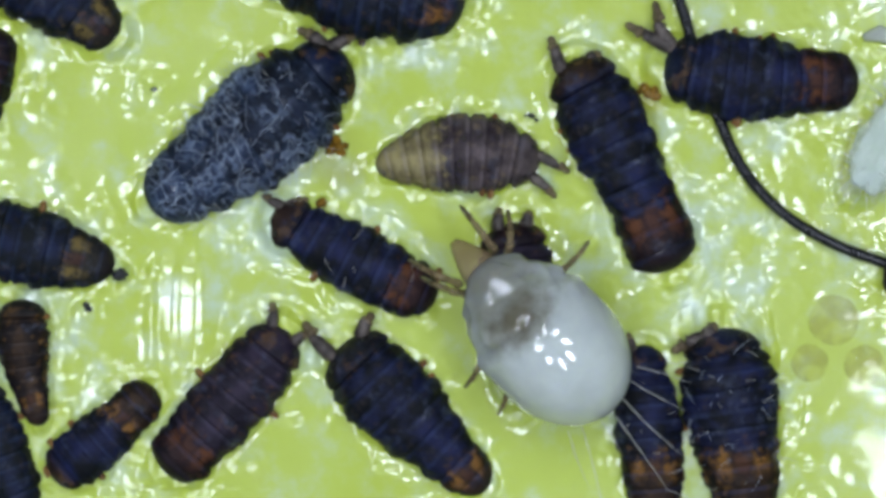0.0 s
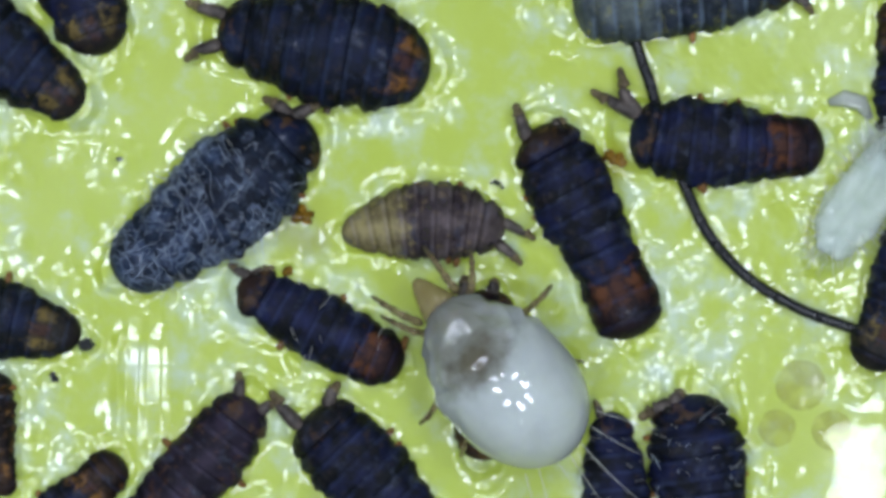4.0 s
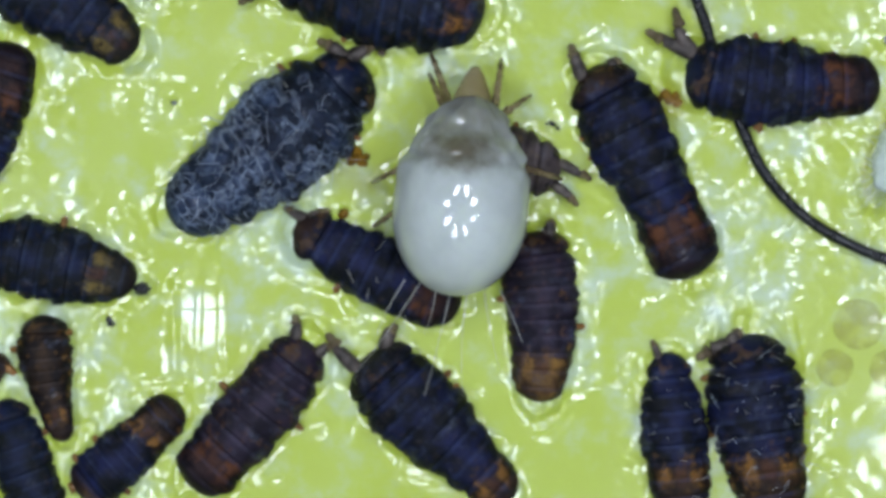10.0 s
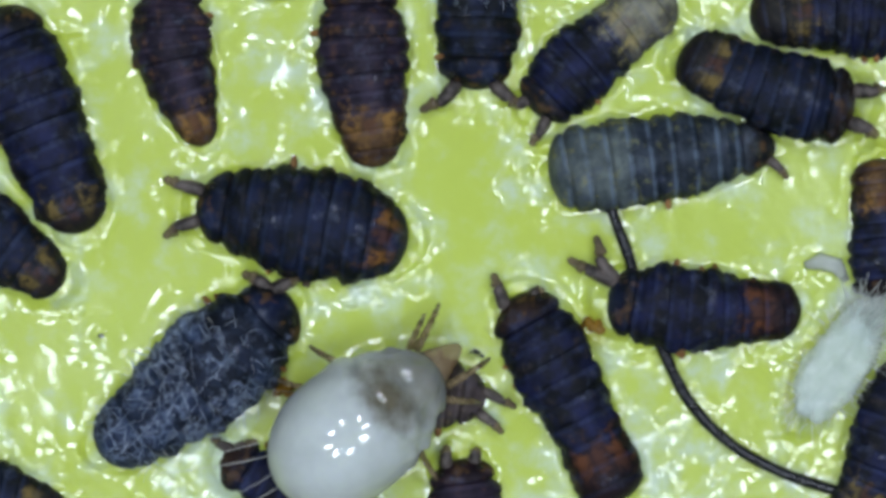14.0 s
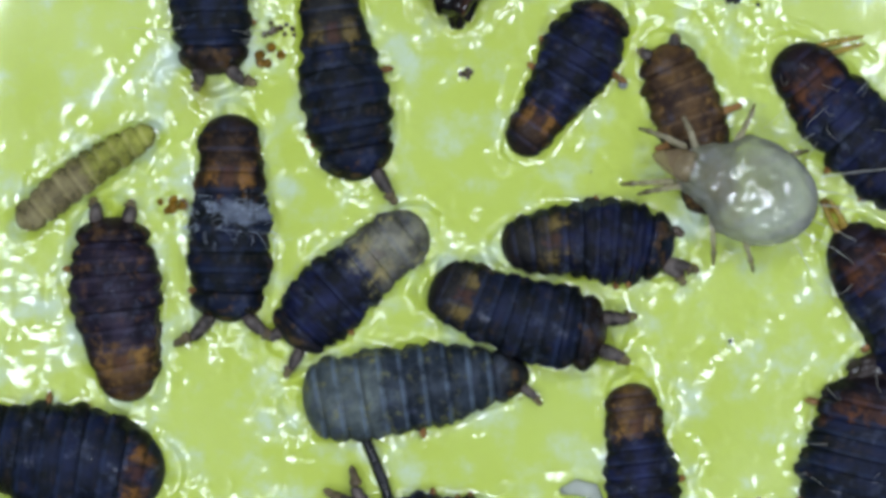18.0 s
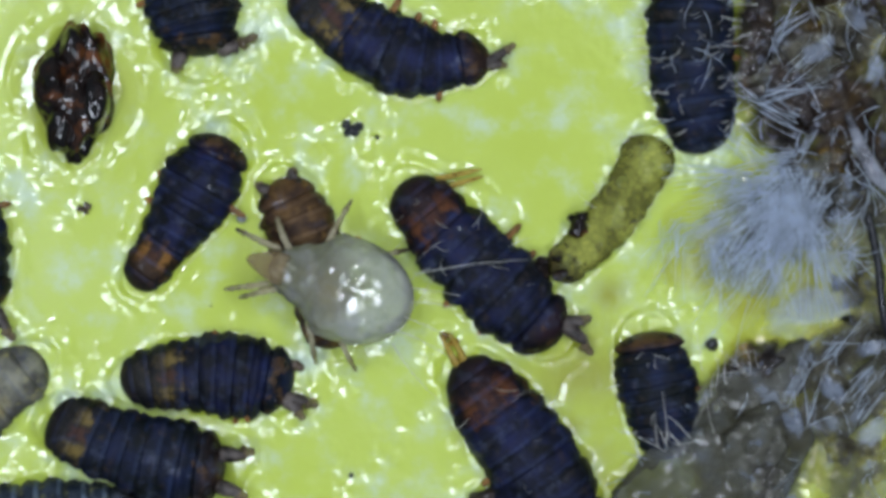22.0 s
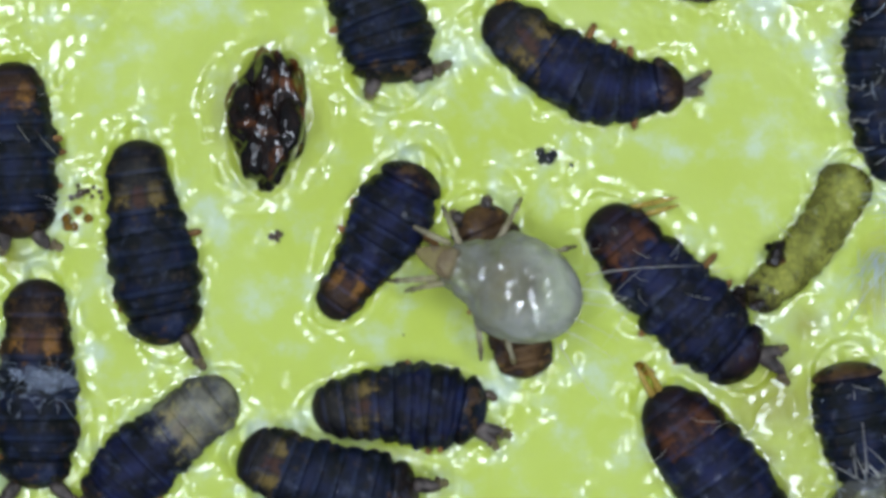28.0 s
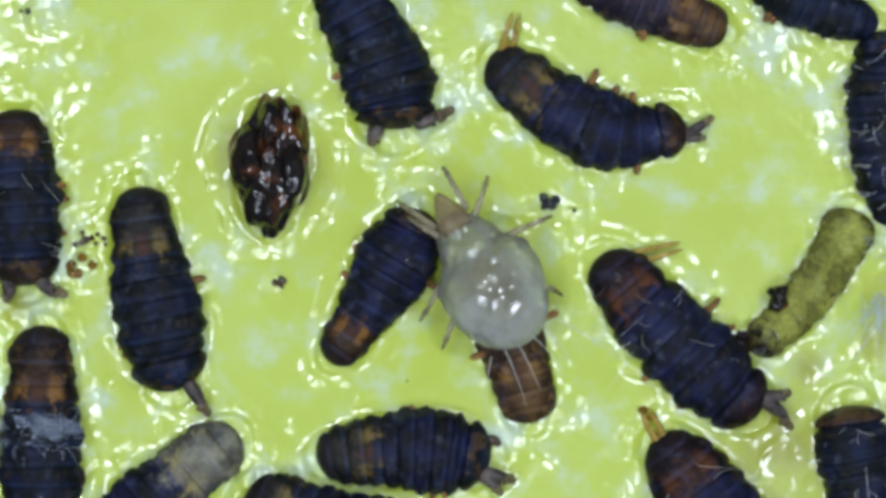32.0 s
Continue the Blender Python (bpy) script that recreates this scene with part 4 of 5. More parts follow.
crumbs((3.547, 4.241), 5, 0.06, 0.034, "cluster of shiny black grains", SOOT, 21)
crumbs((3.668, 4.182), 2, 0.02, 0.022, "black grains beside a larger cluster", SOOT, 22)
crumbs((1.936, 3.793), 3, 0.025, 0.020, "small brown crumbs stuck in glue", BROWNMASS, 23)
crumbs((0.517, 0.769), 5, 0.035, 0.014, "scatter of tiny grey grains", SOOT, 24)
crumbs((-1.709, 0.869), 2, 0.010, 0.014, "tiny grey grain in glue", SOOT, 25)
crumbs((-2.07, -0.412), 4, 0.035, 0.018, "dark crumbs between the bodies", SOOT, 26)
crumbs((5.642, 2.904), 1, 0.004, 0.036, "single round dark grain", SOOT, 27)
crumbs((2.885, 3.719), 2, 0.014, 0.034, "grey rounded grains beside a tail", BLUEGREY, 28)
crumbs((1.962, 3.802), 2, 0.015, 0.022, "brown grain in rippled glue", BROWNMASS, 29)
crumbs((2.681, 3.195), 1, 0.003, 0.012, "lone brown speck in glue", BROWNMASS, 30)
crumbs((0.837, 4.083), 9, 0.09, 0.024, "brown glittering crumbs among dead springtails", BROWNMASS, 31)
crumbs((0.783, 3.919), 6, 0.08, 0.030, "amber crumbs among dead springtails", AMBERBIT, 32)
crumbs((1.929, 3.78), 3, 0.03, 0.016, "brown specks in the glue", BROWNMASS, 33)
crumbs((3.491, 2.172), 1, 0.003, 0.014, "lone dark speck in glue", SOOT, 34)
crumbs((-1.704, 0.871), 1, 0.004, 0.016, "pale grey speck in glue", BLUEGREY, 35)
crumbs((1.201, 0.927), 6, 0.055, 0.034, "amber flakes between two springtails", AMBERBIT, 36)
crumbs((-0.602, 0.556), 4, 0.045, 0.026, "amber flake beside the mouldy springtail", AMBERBIT, 37)
crumbs((-0.62, 0.564), 5, 0.07, 0.036, "yellow-brown flakes in the glue", AMBERBIT, 38)
crumbs((-0.686, 0.233), 3, 0.05, 0.034, "amber flakes near the mouldy springtail", AMBERBIT, 39)
crumbs((-0.454, 1.195), 3, 0.045, 0.026, "brown flakes beside an antenna", BROWNMASS, 40)
crumbs((0.177, 3.033), 6, 0.09, 0.035, "amber residue beside a springtail", AMBERBIT, 41)
crumbs((4.09, 2.974), 3, 0.05, 0.030, "amber residue at a springtail's tail", AMBERBIT, 42)
crumbs((4.885, 3.630), 11, 0.075, 0.046, "dark brown bits on a husk", TAR, 44, z=0.07)
crumbs((4.700, 3.380), 10, 0.085, 0.040, "dark brown bits at the end of a husk", MURK, 45, z=0.09)
lump("shrivelled_flap", (4.35, 2.01), (0.34, 0.17, 0.16), 12, "shrivelled dark-brown flap beside two springtails", DARKMASS, 17, 0.3, "debris", 2.6)
crumbs((4.279, 2.008), 4, 0.08, 0.030, "shrivelled brown bits against a springtail", BROWNMASS, 45)
crumbs((4.785, 1.718), 4, 0.06, 0.036, "brown bits at a springtail's head", BROWNMASS, 46)
crumbs((3.694, 1.046), 3, 0.04, 0.034, "amber residue beside a dark springtail", AMBERBIT, 47)
crumbs((3.656, 1.212), 2, 0.03, 0.026, "brown residue beside a dark springtail", AMBERBIT, 48)
crumbs((0.504, 5.411), 3, 0.05, 0.020, "dark bits in the glue", SOOT, 43)


def blister(centre, radius, label, seed):
    """A shallow round blister with a raised rim."""
    ob = thing("glue_blister", centre[0] * MM, centre[1] * MM, 0.004 * MM, 0, label, "blister", "blisters in the glue")
    v, f = [], []
    prof = [(0.0, 0.004), (0.3, 0.006), (0.55, 0.004), (0.75, 0.008), (0.9, 0.004), (1.0, -0.008)]
    for i, (q, z) in enumerate(prof):
        for k in range(32):
            a = 2 * math.pi * k / 32
            r = max(q, 0.01) * radius * MM * (1 + 0.10 * noise.noise(Vector((math.cos(a) * 1.4, math.sin(a) * 1.4, seed))))
            v.append((r * math.cos(a), r * math.sin(a), z * MM))
    for i in range(len(prof) - 1):
        for k in range(32):
            f.append((i * 32 + k, (i + 1) * 32 + k, (i + 1) * 32 + (k + 1) % 32, i * 32 + (k + 1) % 32))
    part("skin", v, f, BLISTER, ob)


BLISTER = remains("blister_skin", [(0.35, (0.42, 0.36, 0.11)), (0.65, (0.56, 0.56, 0.22))], 9000, 0.74, 0.3, 0.0, 0.2)
blister((2.342, -0.374), 0.15, "round tan blister in the glue", 1)
blister((2.204, -0.633), 0.11, "small tan blister in the glue", 2)
blister((2.525, -0.634), 0.12, "pale round blister in the glue", 3)


# ---------------------------------------------------------------- heaps of rotted remains, grown over with mould
def heap(name, at, label, lumps, seed):
    """Soft lumps piled up; each lump is (x, y, length, width, height, turn, material) in millimetres from the heap's middle."""
    ob = thing(name, at[0] * MM, at[1] * MM, 0, 0, label, "debris heap")
    for i, (x, y, l, w, h, turn, mat) in enumerate(lumps):
        v, f = [], []
        res, n = 22, 40
        c, s2 = math.cos(radians(turn)), math.sin(radians(turn))
        off = Vector((seed * 5.1 + i * 2.3, i * 1.1, 0))
        for a in range(res + 1):
            th = math.pi * (a + 0.01) / (res + 0.02)
            for k in range(n):
                ph = 2 * math.pi * k / n
                d = Vector((math.sin(th) * math.cos(ph), math.sin(th) * math.sin(ph), math.cos(th)))
                k2 = 0.12 if mat is SAC else 0.55
                r = 1 + (0.22 if mat is SAC else 0.45) * noise.noise(d * 1.6 + off) + k2 * (0.26 * noise.noise(d * 4.2 + off) + 0.09 * noise.noise(d * 9 + off))
                px, py = d.x * r * l / 2, d.y * r * w / 2
                v.append(((x + px * c - py * s2) * MM, (y + px * s2 + py * c) * MM, (0.35 + 0.55 * d.z * r) * h * MM))
        for a in range(res):
            for k in range(n):
                f.append((a * n + k, (a + 1) * n + k, (a + 1) * n + (k + 1) % n, a * n + (k + 1) % n))
        part("lump", v, f, mat, ob)
        BODIES.append(((at[0] + x) * MM, (at[1] + y) * MM, min(l, w) * 0.42 * MM, 0.8))
    return ob


def film(owner, at, centre, size, turn, z, relief, mat, seed, label=""):
    """A wet, ragged sheet of rotted matter: uneven top, flat underside, thinning out towards its edge."""
    off = Vector((seed * 4.7, seed * 1.3, 0))
    c, s2 = math.cos(radians(turn)), math.sin(radians(turn))
    cx, cy = centre[0] - at[0], centre[1] - at[1]
    rings, n = 26, 72
    fade = 0.25 if mat in (HAZY, SMEAR) else 0.62
    v, f, thin = [], [], []
    for i in range(rings + 1):
        q = i / rings
        for k in range(n):
            a = 2 * math.pi * k / n
            e = 1 + 0.42 * noise.noise(Vector((math.cos(a) * 1.5, math.sin(a) * 1.5, 0)) + off) + 0.16 * noise.noise(Vector((math.cos(a) * 5, math.sin(a) * 5, 3)) + off)
            r = max(q, 0.004) * e
            px, py = r * math.cos(a) * size[0] / 2, r * math.sin(a) * size[1] / 2
            x, y = cx + px * c - py * s2, cy + px * s2 + py * c
            h = z + relief * (0.5 + 0.8 * noise.noise(Vector((x * 2.6, y * 2.6, 0)) + off) + 0.5 * noise.noise(Vector((x * 7, y * 7, 0)) + off) + 0.2 * noise.noise(Vector((x * 19, y * 19, 0)) + off))
            drop = max(0.0, (q - 0.72) / 0.28)
            v.append((x * MM, y * MM, (h * (1 - drop * drop) + 0.012) * MM))
            thin.append(max(0.0, (q - fade) / (1 - fade)))
    for i in range(rings):
        for k in range(n):
            f.append((i * n + k, (i + 1) * n + k, (i + 1) * n + (k + 1) % n, i * n + (k + 1) % n))
    under = len(v)
    for k in range(n):
        x, y, _ = v[rings * n + k]
        v.append((x, y, -0.03 * MM))
        thin.append(1.0)
    for k in range(n):
        f.append((rings * n + k, under + k, under + (k + 1) % n, rings * n + (k + 1) % n))
    f.append(tuple(under + k for k in range(n - 1, -1, -1)))
    f.append(tuple(range(n)))
    ob = part("film", v, f, mat, owner, label)
    ob.data.attributes.new("thin", "FLOAT", "POINT").data.foreach_set("value", thin)


def tuft(owner, at, root, aim, count, length, radius, fan, seed, material, label):
    """A brush of fine threads on a heap."""
    rng = random.Random(seed)
    roots = []
    for i in range(count):
        rx, ry = rng.gauss(0, fan[0]), rng.gauss(0, fan[1])
        roots.append((((root[0] - at[0] + rx) * MM, (root[1] - at[1] + ry) * MM, rng.uniform(0.05, 0.28) * MM), (aim[0] + rng.gauss(0, 0.55), aim[1] + rng.gauss(0, 0.55), rng.uniform(-0.15, 0.25))))
    v, f = hairs(rng, roots, length * MM, radius * MM, 0.25, 1.0)
    tagged(part("mould_tuft", v, f, material, owner, label), kind="stuff")


def ribbons(owner, at, root, aim, count, length, width, fan, seed, threads=11):
    """Matted streaks of mould: each a bundle of fine, nearly parallel threads."""
    rng = random.Random(seed)
    for i in range(count):
        d0 = Vector((aim[0] + rng.gauss(0, 0.35), aim[1] + rng.gauss(0, 0.35), 0)).normalized()
        side = Vector((-d0.y, d0.x, 0))
        p0 = Vector(((root[0] - at[0] + rng.gauss(0, fan[0])) * MM, (root[1] - at[1] + rng.gauss(0, fan[1])) * MM, rng.uniform(0.08, 0.20) * MM))
        bend = Vector((rng.gauss(0, 0.3), rng.gauss(0, 0.3), rng.uniform(-0.35, 0.0)))
        pieces = []
        for k in range(threads):
            p = p0 + side * (rng.gauss(0, 0.5) * width * MM) + d0 * (rng.uniform(-0.05, 0.15) * length * MM) + Vector((0, 0, rng.uniform(-0.02, 0.02) * MM))
            d = (d0 + side * rng.gauss(0, 0.10) + Vector((0, 0, rng.gauss(0, 0.05)))).normalized()
            L = length * MM * rng.uniform(0.35, 1.05)
            curl = bend + Vector((rng.gauss(0, 0.25), rng.gauss(0, 0.25), 0))
            thick = rng.uniform(0.0012, 0.0030) * MM
            pts = []
            for q in range(6):
                pts.append(p.copy())
                p = p + d * (L / 5)
                d = (d + curl * 0.18).normalized()
            pieces.append(tube(pts, [thick * (1 - 0.13 * q) for q in range(6)], 4))
        v, f = merge(pieces)
        tagged(part("mould_strand", v, f, MOULD, owner, "streak of matted whitish mould threads"), kind="stuff")


def spread_lumps(rng, boxes):
    out = []
    for x0, x1, y0, y1, count, lo, hi, tall, mats in boxes:
        for i in range(count):
            l = rng.uniform(lo, hi)
            out.append((rng.uniform(x0, x1), rng.uniform(y0, y1), l, l * rng.uniform(0.5, 0.95), tall * rng.uniform(0.6, 1.2), rng.uniform(0, 180), rng.choice(mats)))
    return out


WETFILM = remains("wet_film", [(0.35, (0.05, 0.05, 0.06)), (0.65, (0.30, 0.32, 0.38))], 9000, 0.35, 1.0)
AT_UP = (6.236, 4.558)
AT_MID = (6.047, 3.498)
AT_LOW = (5.99, 2.368)
rng = random.Random(5)
heap_up = heap("debris_heap", AT_UP, "brown rotting remains with bluish film", spread_lumps(rng, [
    (0.00, 0.90, -0.30, 0.55, 6, 0.20, 0.45, 0.16, (WARM, COOL)),
    (0.10, 0.80, -0.65, -0.15, 6, 0.20, 0.45, 0.16, (MURK, WARM))]), 1)
for k, (x, y, l, w, turn, z, rel, mat) in enumerate((
        (*(6.14, 4.726), 1.15, 0.80, 70, 0.02, 0.10, MURK), (*(6.606, 4.716), 1.10, 0.90, 10, 0.03, 0.11, MURK), (*(6.196, 4.243), 0.95, 0.62, 120, 0.02, 0.10, MURK),
        (*(6.61, 4.151), 0.90, 0.80, 60, 0.05, 0.10, MURK), (*(6.32, 5.355), 1.10, 0.9, 30, 0.02, 0.10, COOL), (*(6.203, 4.559), 0.62, 0.40, 20, 0.12, 0.06, COOL),
        (*(6.506, 4.718), 0.60, 0.34, 150, 0.14, 0.06, COOL), (*(5.942, 4.797), 0.45, 0.30, 90, 0.10, 0.06, MURK), (*(6.116, 4.394), 0.55, 0.28, 110, 0.13, 0.05, MURK),
        (*(6.271, 4.607), 0.39, 0.23, 30, 0.27, 0.02, SMEAR), (*(6.474, 4.802), 0.41, 0.21, 140, 0.28, 0.02, SMEAR), (*(6.601, 4.484), 0.34, 0.18, 80, 0.27, 0.02, SMEAR))):
    film(heap_up, AT_UP, (x, y), (l, w), turn, z, rel, mat, 20 + k)
heap_mid = heap("debris_heap", AT_MID, "matted white mould over yellow glue", spread_lumps(rng, [
    (0.10, 0.60, 0.20, 0.45, 4, 0.20, 0.40, 0.14, (COOL,))]), 2)
for k, (x, y, l, w, turn, z, rel, mat) in enumerate((
        (*(6.352, 3.757), 1.10, 0.66, 20, 0.03, 0.09, COOL), (*(5.883, 3.618), 1.27, 0.72, 30, 0.01, 0.03, SMEAR),
        (*(6.611, 3.419), 0.70, 0.60, 80, 0.03, 0.09, COOL), (*(6.587, 3.054), 0.62, 0.30, 100, 0.05, 0.08, COOL),
        (*(5.877, 3.302), 1.05, 0.36, 170, 0.005, 0.02, SMEAR), (*(6.238, 3.094), 1.02, 0.61, 20, 0.01, 0.03, SMEAR), 
        )):
    film(heap_mid, AT_MID, (x, y), (l, w), turn, z, rel, mat, 40 + k)
heap_low = heap("debris_heap", AT_LOW, "grey-brown swollen remains with mould", [
    (-0.20, 0.06, 0.60, 0.40, 0.12, 40, SAC)] + spread_lumps(rng, [
    (0.00, 0.90, -0.20, 0.48, 6, 0.16, 0.36, 0.16, (COOL, SAC))]), 3)
for k, (x, y, l, w, turn, z, rel, mat) in enumerate((
        (*(5.78, 2.473), 0.90, 0.62, 40, 0.05, 0.08, SAC), (*(6.062, 2.632), 1.00, 0.60, 20, 0.03, 0.08, COOL),
        (*(6.461, 2.624), 1.00, 0.70, 80, 0.03, 0.09, COOL), (*(5.85, 2.038), 0.80, 0.60, 10, 0.03, 0.08, SAC), (*(6.319, 2.194), 0.90, 0.50, 150, 0.03, 0.08, COOL),
        (*(6.548, 2.056), 0.80, 0.60, 40, 0.03, 0.08, COOL), (*(5.865, 2.77), 0.50, 0.30, 30, 0.06, 0.06, MURK), (*(6.366, 2.859), 0.70, 0.30, 10, 0.02, 0.05, COOL))):
    film(heap_low, AT_LOW, (x, y), (l, w), turn, z, rel, mat, 60 + k)
for k, (x, y, l, w, turn, z, rel, mat) in enumerate((
        (*(6.091, 2.449), 0.39, 0.20, 110, 0.21, 0.02, SMEAR), (*(5.86, 2.30), 0.50, 0.42, 50, 0.20, 0.05, SAC), (*(5.93, 2.10), 0.34, 0.26, 20, 0.20, 0.04, COOL), (*(6.533, 2.872), 0.34, 0.18, 10, 0.19, 0.02, SMEAR),
        (*(6.328, 2.627), 0.37, 0.21, 130, 0.21, 0.02, SMEAR), (*(6.556, 2.389), 0.39, 0.23, 40, 0.21, 0.02, SMEAR))):
    film(heap_low, AT_LOW, (x, y), (l, w), turn, z, rel, mat, 80 + k)
SWOLLEN = remains("swollen_skin", [(0.34, (0.032, 0.030, 0.018)), (0.48, (0.066, 0.064, 0.042)), (0.58, (0.090, 0.094, 0.084)), (0.72, (0.150, 0.170, 0.200))], 3400, 0.24, 0.40, 0.0, 0.10, 0.10, 0.007)
lump("swollen_sac", (5.56, 2.06), (1.40, 0.72, 0.30), 33, "smooth swollen grey-brown sac at the debris", SWOLLEN, 6, 0.10, "debris", 2.4, threads=30, res=40)
for root, aim, count, length, fan, seed in (((6.088, 3.863), (-0.85, -0.45), 10, 0.42, (0.14, 0.10), 1), ((6.018, 3.665), (-0.6, -0.85), 10, 0.42, (0.14, 0.10), 2),
                                            ((5.715, 3.505), (-0.8, -0.3), 8, 0.30, (0.14, 0.12), 3), ((6.181, 3.528), (0.1, -0.9), 12, 0.34, (0.16, 0.10), 4),
                                            ((5.856, 3.884), (-0.7, -0.5), 8, 0.26, (0.16, 0.07), 5), ((6.447, 3.522), (0.5, 0.6), 30, 0.3, (0.10, 0.12), 6),
                                            ((6.387, 3.823), (0.3, -0.5), 24, 0.3, (0.20, 0.14), 11)):
    tuft(heap_mid, AT_MID, root, aim, count, length, 0.0026, fan, seed, MOULD, "brush of white mould threads")
FAN = (6.16, 3.88)
for k, (span, count, length, width) in enumerate((((175, 215), 11, 0.55, 0.060), ((215, 255), 12, 0.66, 0.066), ((255, 300), 11, 0.56, 0.060), ((230, 270), 8, 0.85, 0.050))):
    for q in range(count):
        a = radians(span[0] + (span[1] - span[0]) * (q + 0.5) / count)
        ribbons(heap_mid, AT_MID, (FAN[0] + 0.10 * math.cos(a), FAN[1] + 0.10 * math.sin(a)), (math.cos(a), math.sin(a)), 1, length, width, (0.12, 0.10), 300 + 40 * k + q)
for q in range(10):
    ribbons(heap_mid, AT_MID, (5.80, 3.52), (-0.3, -0.8), 1, 0.42, 0.060, (0.20, 0.12), 480 + q)
for k, (x, y, l, w, turn) in enumerate(((6.02, 3.72, 0.95, 0.60, 40), (5.86, 3.50, 0.80, 0.50, 60), (6.35, 3.86, 0.90, 0.55, 15), (6.40, 3.45, 0.80, 0.55, 80), (6.25, 3.12, 1.00, 0.40, 10))):
    film(heap_mid, AT_MID, (x, y), (l, w), turn, 0.05, 0.03, HAZY, 260 + k, "broad whitish mould veil")
ribbons(heap_up, AT_UP, (6.236, 4.558), (0.5, 0.3), 12, 0.50, 0.060, (0.28, 0.25), 61, 7)
ribbons(heap_low, AT_LOW, (6.258, 2.462), (0.4, 0.8), 8, 0.34, 0.050, (0.30, 0.25), 62, 7)
tuft(heap_up, AT_UP, (5.658, 4.737), (-0.4, -0.8), 30, 0.22, 0.0022, (0.12, 0.20), 7, MOULD, "white mould hairs")
tuft(heap_up, AT_UP, (6.473, 4.719), (0.2, -0.8), 44, 0.24, 0.0024, (0.3, 0.35), 8, MOULD, "white mould hairs")
tuft(heap_up, AT_UP, (6.195, 4.16), (-0.2, -0.8), 26, 0.24, 0.0024, (0.25, 0.2), 12, MOULD, "white mould hairs")
tuft(heap_low, AT_LOW, (5.765, 2.739), (-0.2, 0.9), 14, 0.2, 0.002, (0.2, 0.06), 9, HAIR, "clear hairs on a grey sac")
tuft(heap_low, AT_LOW, (5.393, 2.34), (-0.4, 0.9), 14, 0.26, 0.0026, (0.10, 0.05), 10, HAIR, "clear hairs on a grey sac")
tuft(heap_low, AT_LOW, (6.292, 2.528), (0.2, 0.3), 26, 0.2, 0.0024, (0.3, 0.25), 13, MOULD, "scattered mould threads")
v, f = tube([(((6.422, 4.238)[0] - AT_UP[0]) * MM, ((6.422, 4.238)[1] - AT_UP[1]) * MM, 0.36 * MM), (((6.491, 4.037)[0] - AT_UP[0]) * MM, ((6.491, 4.037)[1] - AT_UP[1]) * MM, 0.40 * MM),
             (((6.571, 3.885)[0] - AT_UP[0]) * MM, ((6.571, 3.885)[1] - AT_UP[1]) * MM, 0.38 * MM), (((6.701, 3.75)[0] - AT_UP[0]) * MM, ((6.701, 3.75)[1] - AT_UP[1]) * MM, 0.33 * MM)],
            [0.018 * MM, 0.04 * MM, 0.05 * MM, 0.03 * MM], 12, 0.6)
part("wet_strand", v, f, WETFILM, heap_up, "shiny wet bluish strand")
crumbs((3.22, 2.60), 6, 0.08, 0.034, "amber residue round a springtail's head", AMBERBIT, 49)
crumbs((3.20, 2.84), 4, 0.06, 0.030, "brown bits at a springtail's head", BROWNMASS, 50)
fibre([xyz((6.55, 3.653), 0.26), xyz((6.603, 3.353), 0.25), xyz((6.636, 3.052), 0.22), xyz((6.761, 2.651), 0.10)], 0.028, "dark fibre along the debris")

PALE_MITE = [
    (0, 0.509, -0.401, 135.1), (2, 0.412, -0.308, 133.9), (3.5, 0.475, -0.240, 133.0), (5.5, 0.350, -0.285, 136.9), (6, 0.190, -0.262, 138.8), (7, 0.166, -0.185, 135.1), (7.5, 0.124, 0.053, 113.6), (8, 0.235, 0.088, 107.7), (9, 0.233, 0.172, 94.8), (9.5, 0.165, 0.278, 93.3), (10, 0.002, 0.428, 84.6), (11, 0.140, 0.465, 75.8), (12, 0.065, 0.587, 69.7), (13, -0.006, 0.506, 61.5), (14, -0.101, 0.417, 38.1), (15, -0.068, 0.605, 26.5), (15.5, -0.050, 0.583, 18.9), (17.5, -0.023, 0.695, 5.5)
]
SMALL_MITE = [
    (15.5, 3.514, 3.019, 155.0), (17.5, 3.525, 3.069, 154.4), (18, 3.501, 3.099, 158.8), (19, 3.513, 3.204, 156.0), (20, 3.478, 3.189, 157.0), (20.5, 3.480, 3.235, 158.3), (21, 3.432, 3.297, 165.3), (22, 3.402, 3.310, 160.8), (23, 3.343, 3.382, 166.5), (24, 3.258, 3.393, 153.4), (24.5, 3.192, 3.400, 159.5), (25, 3.136, 3.412, 162.9), (25.5, 3.159, 3.395, 164.8), (26, 3.153, 3.465, 165.1), (26.5, 3.239, 3.492, 162.5), (28.5, 3.243, 3.514, 153.7), (29, 3.324, 3.546, 143.8), (30, 3.220, 3.724, 120.9), (31, 3.143, 4.018, 106.3), (32, 3.133, 3.843, 119.8)
]

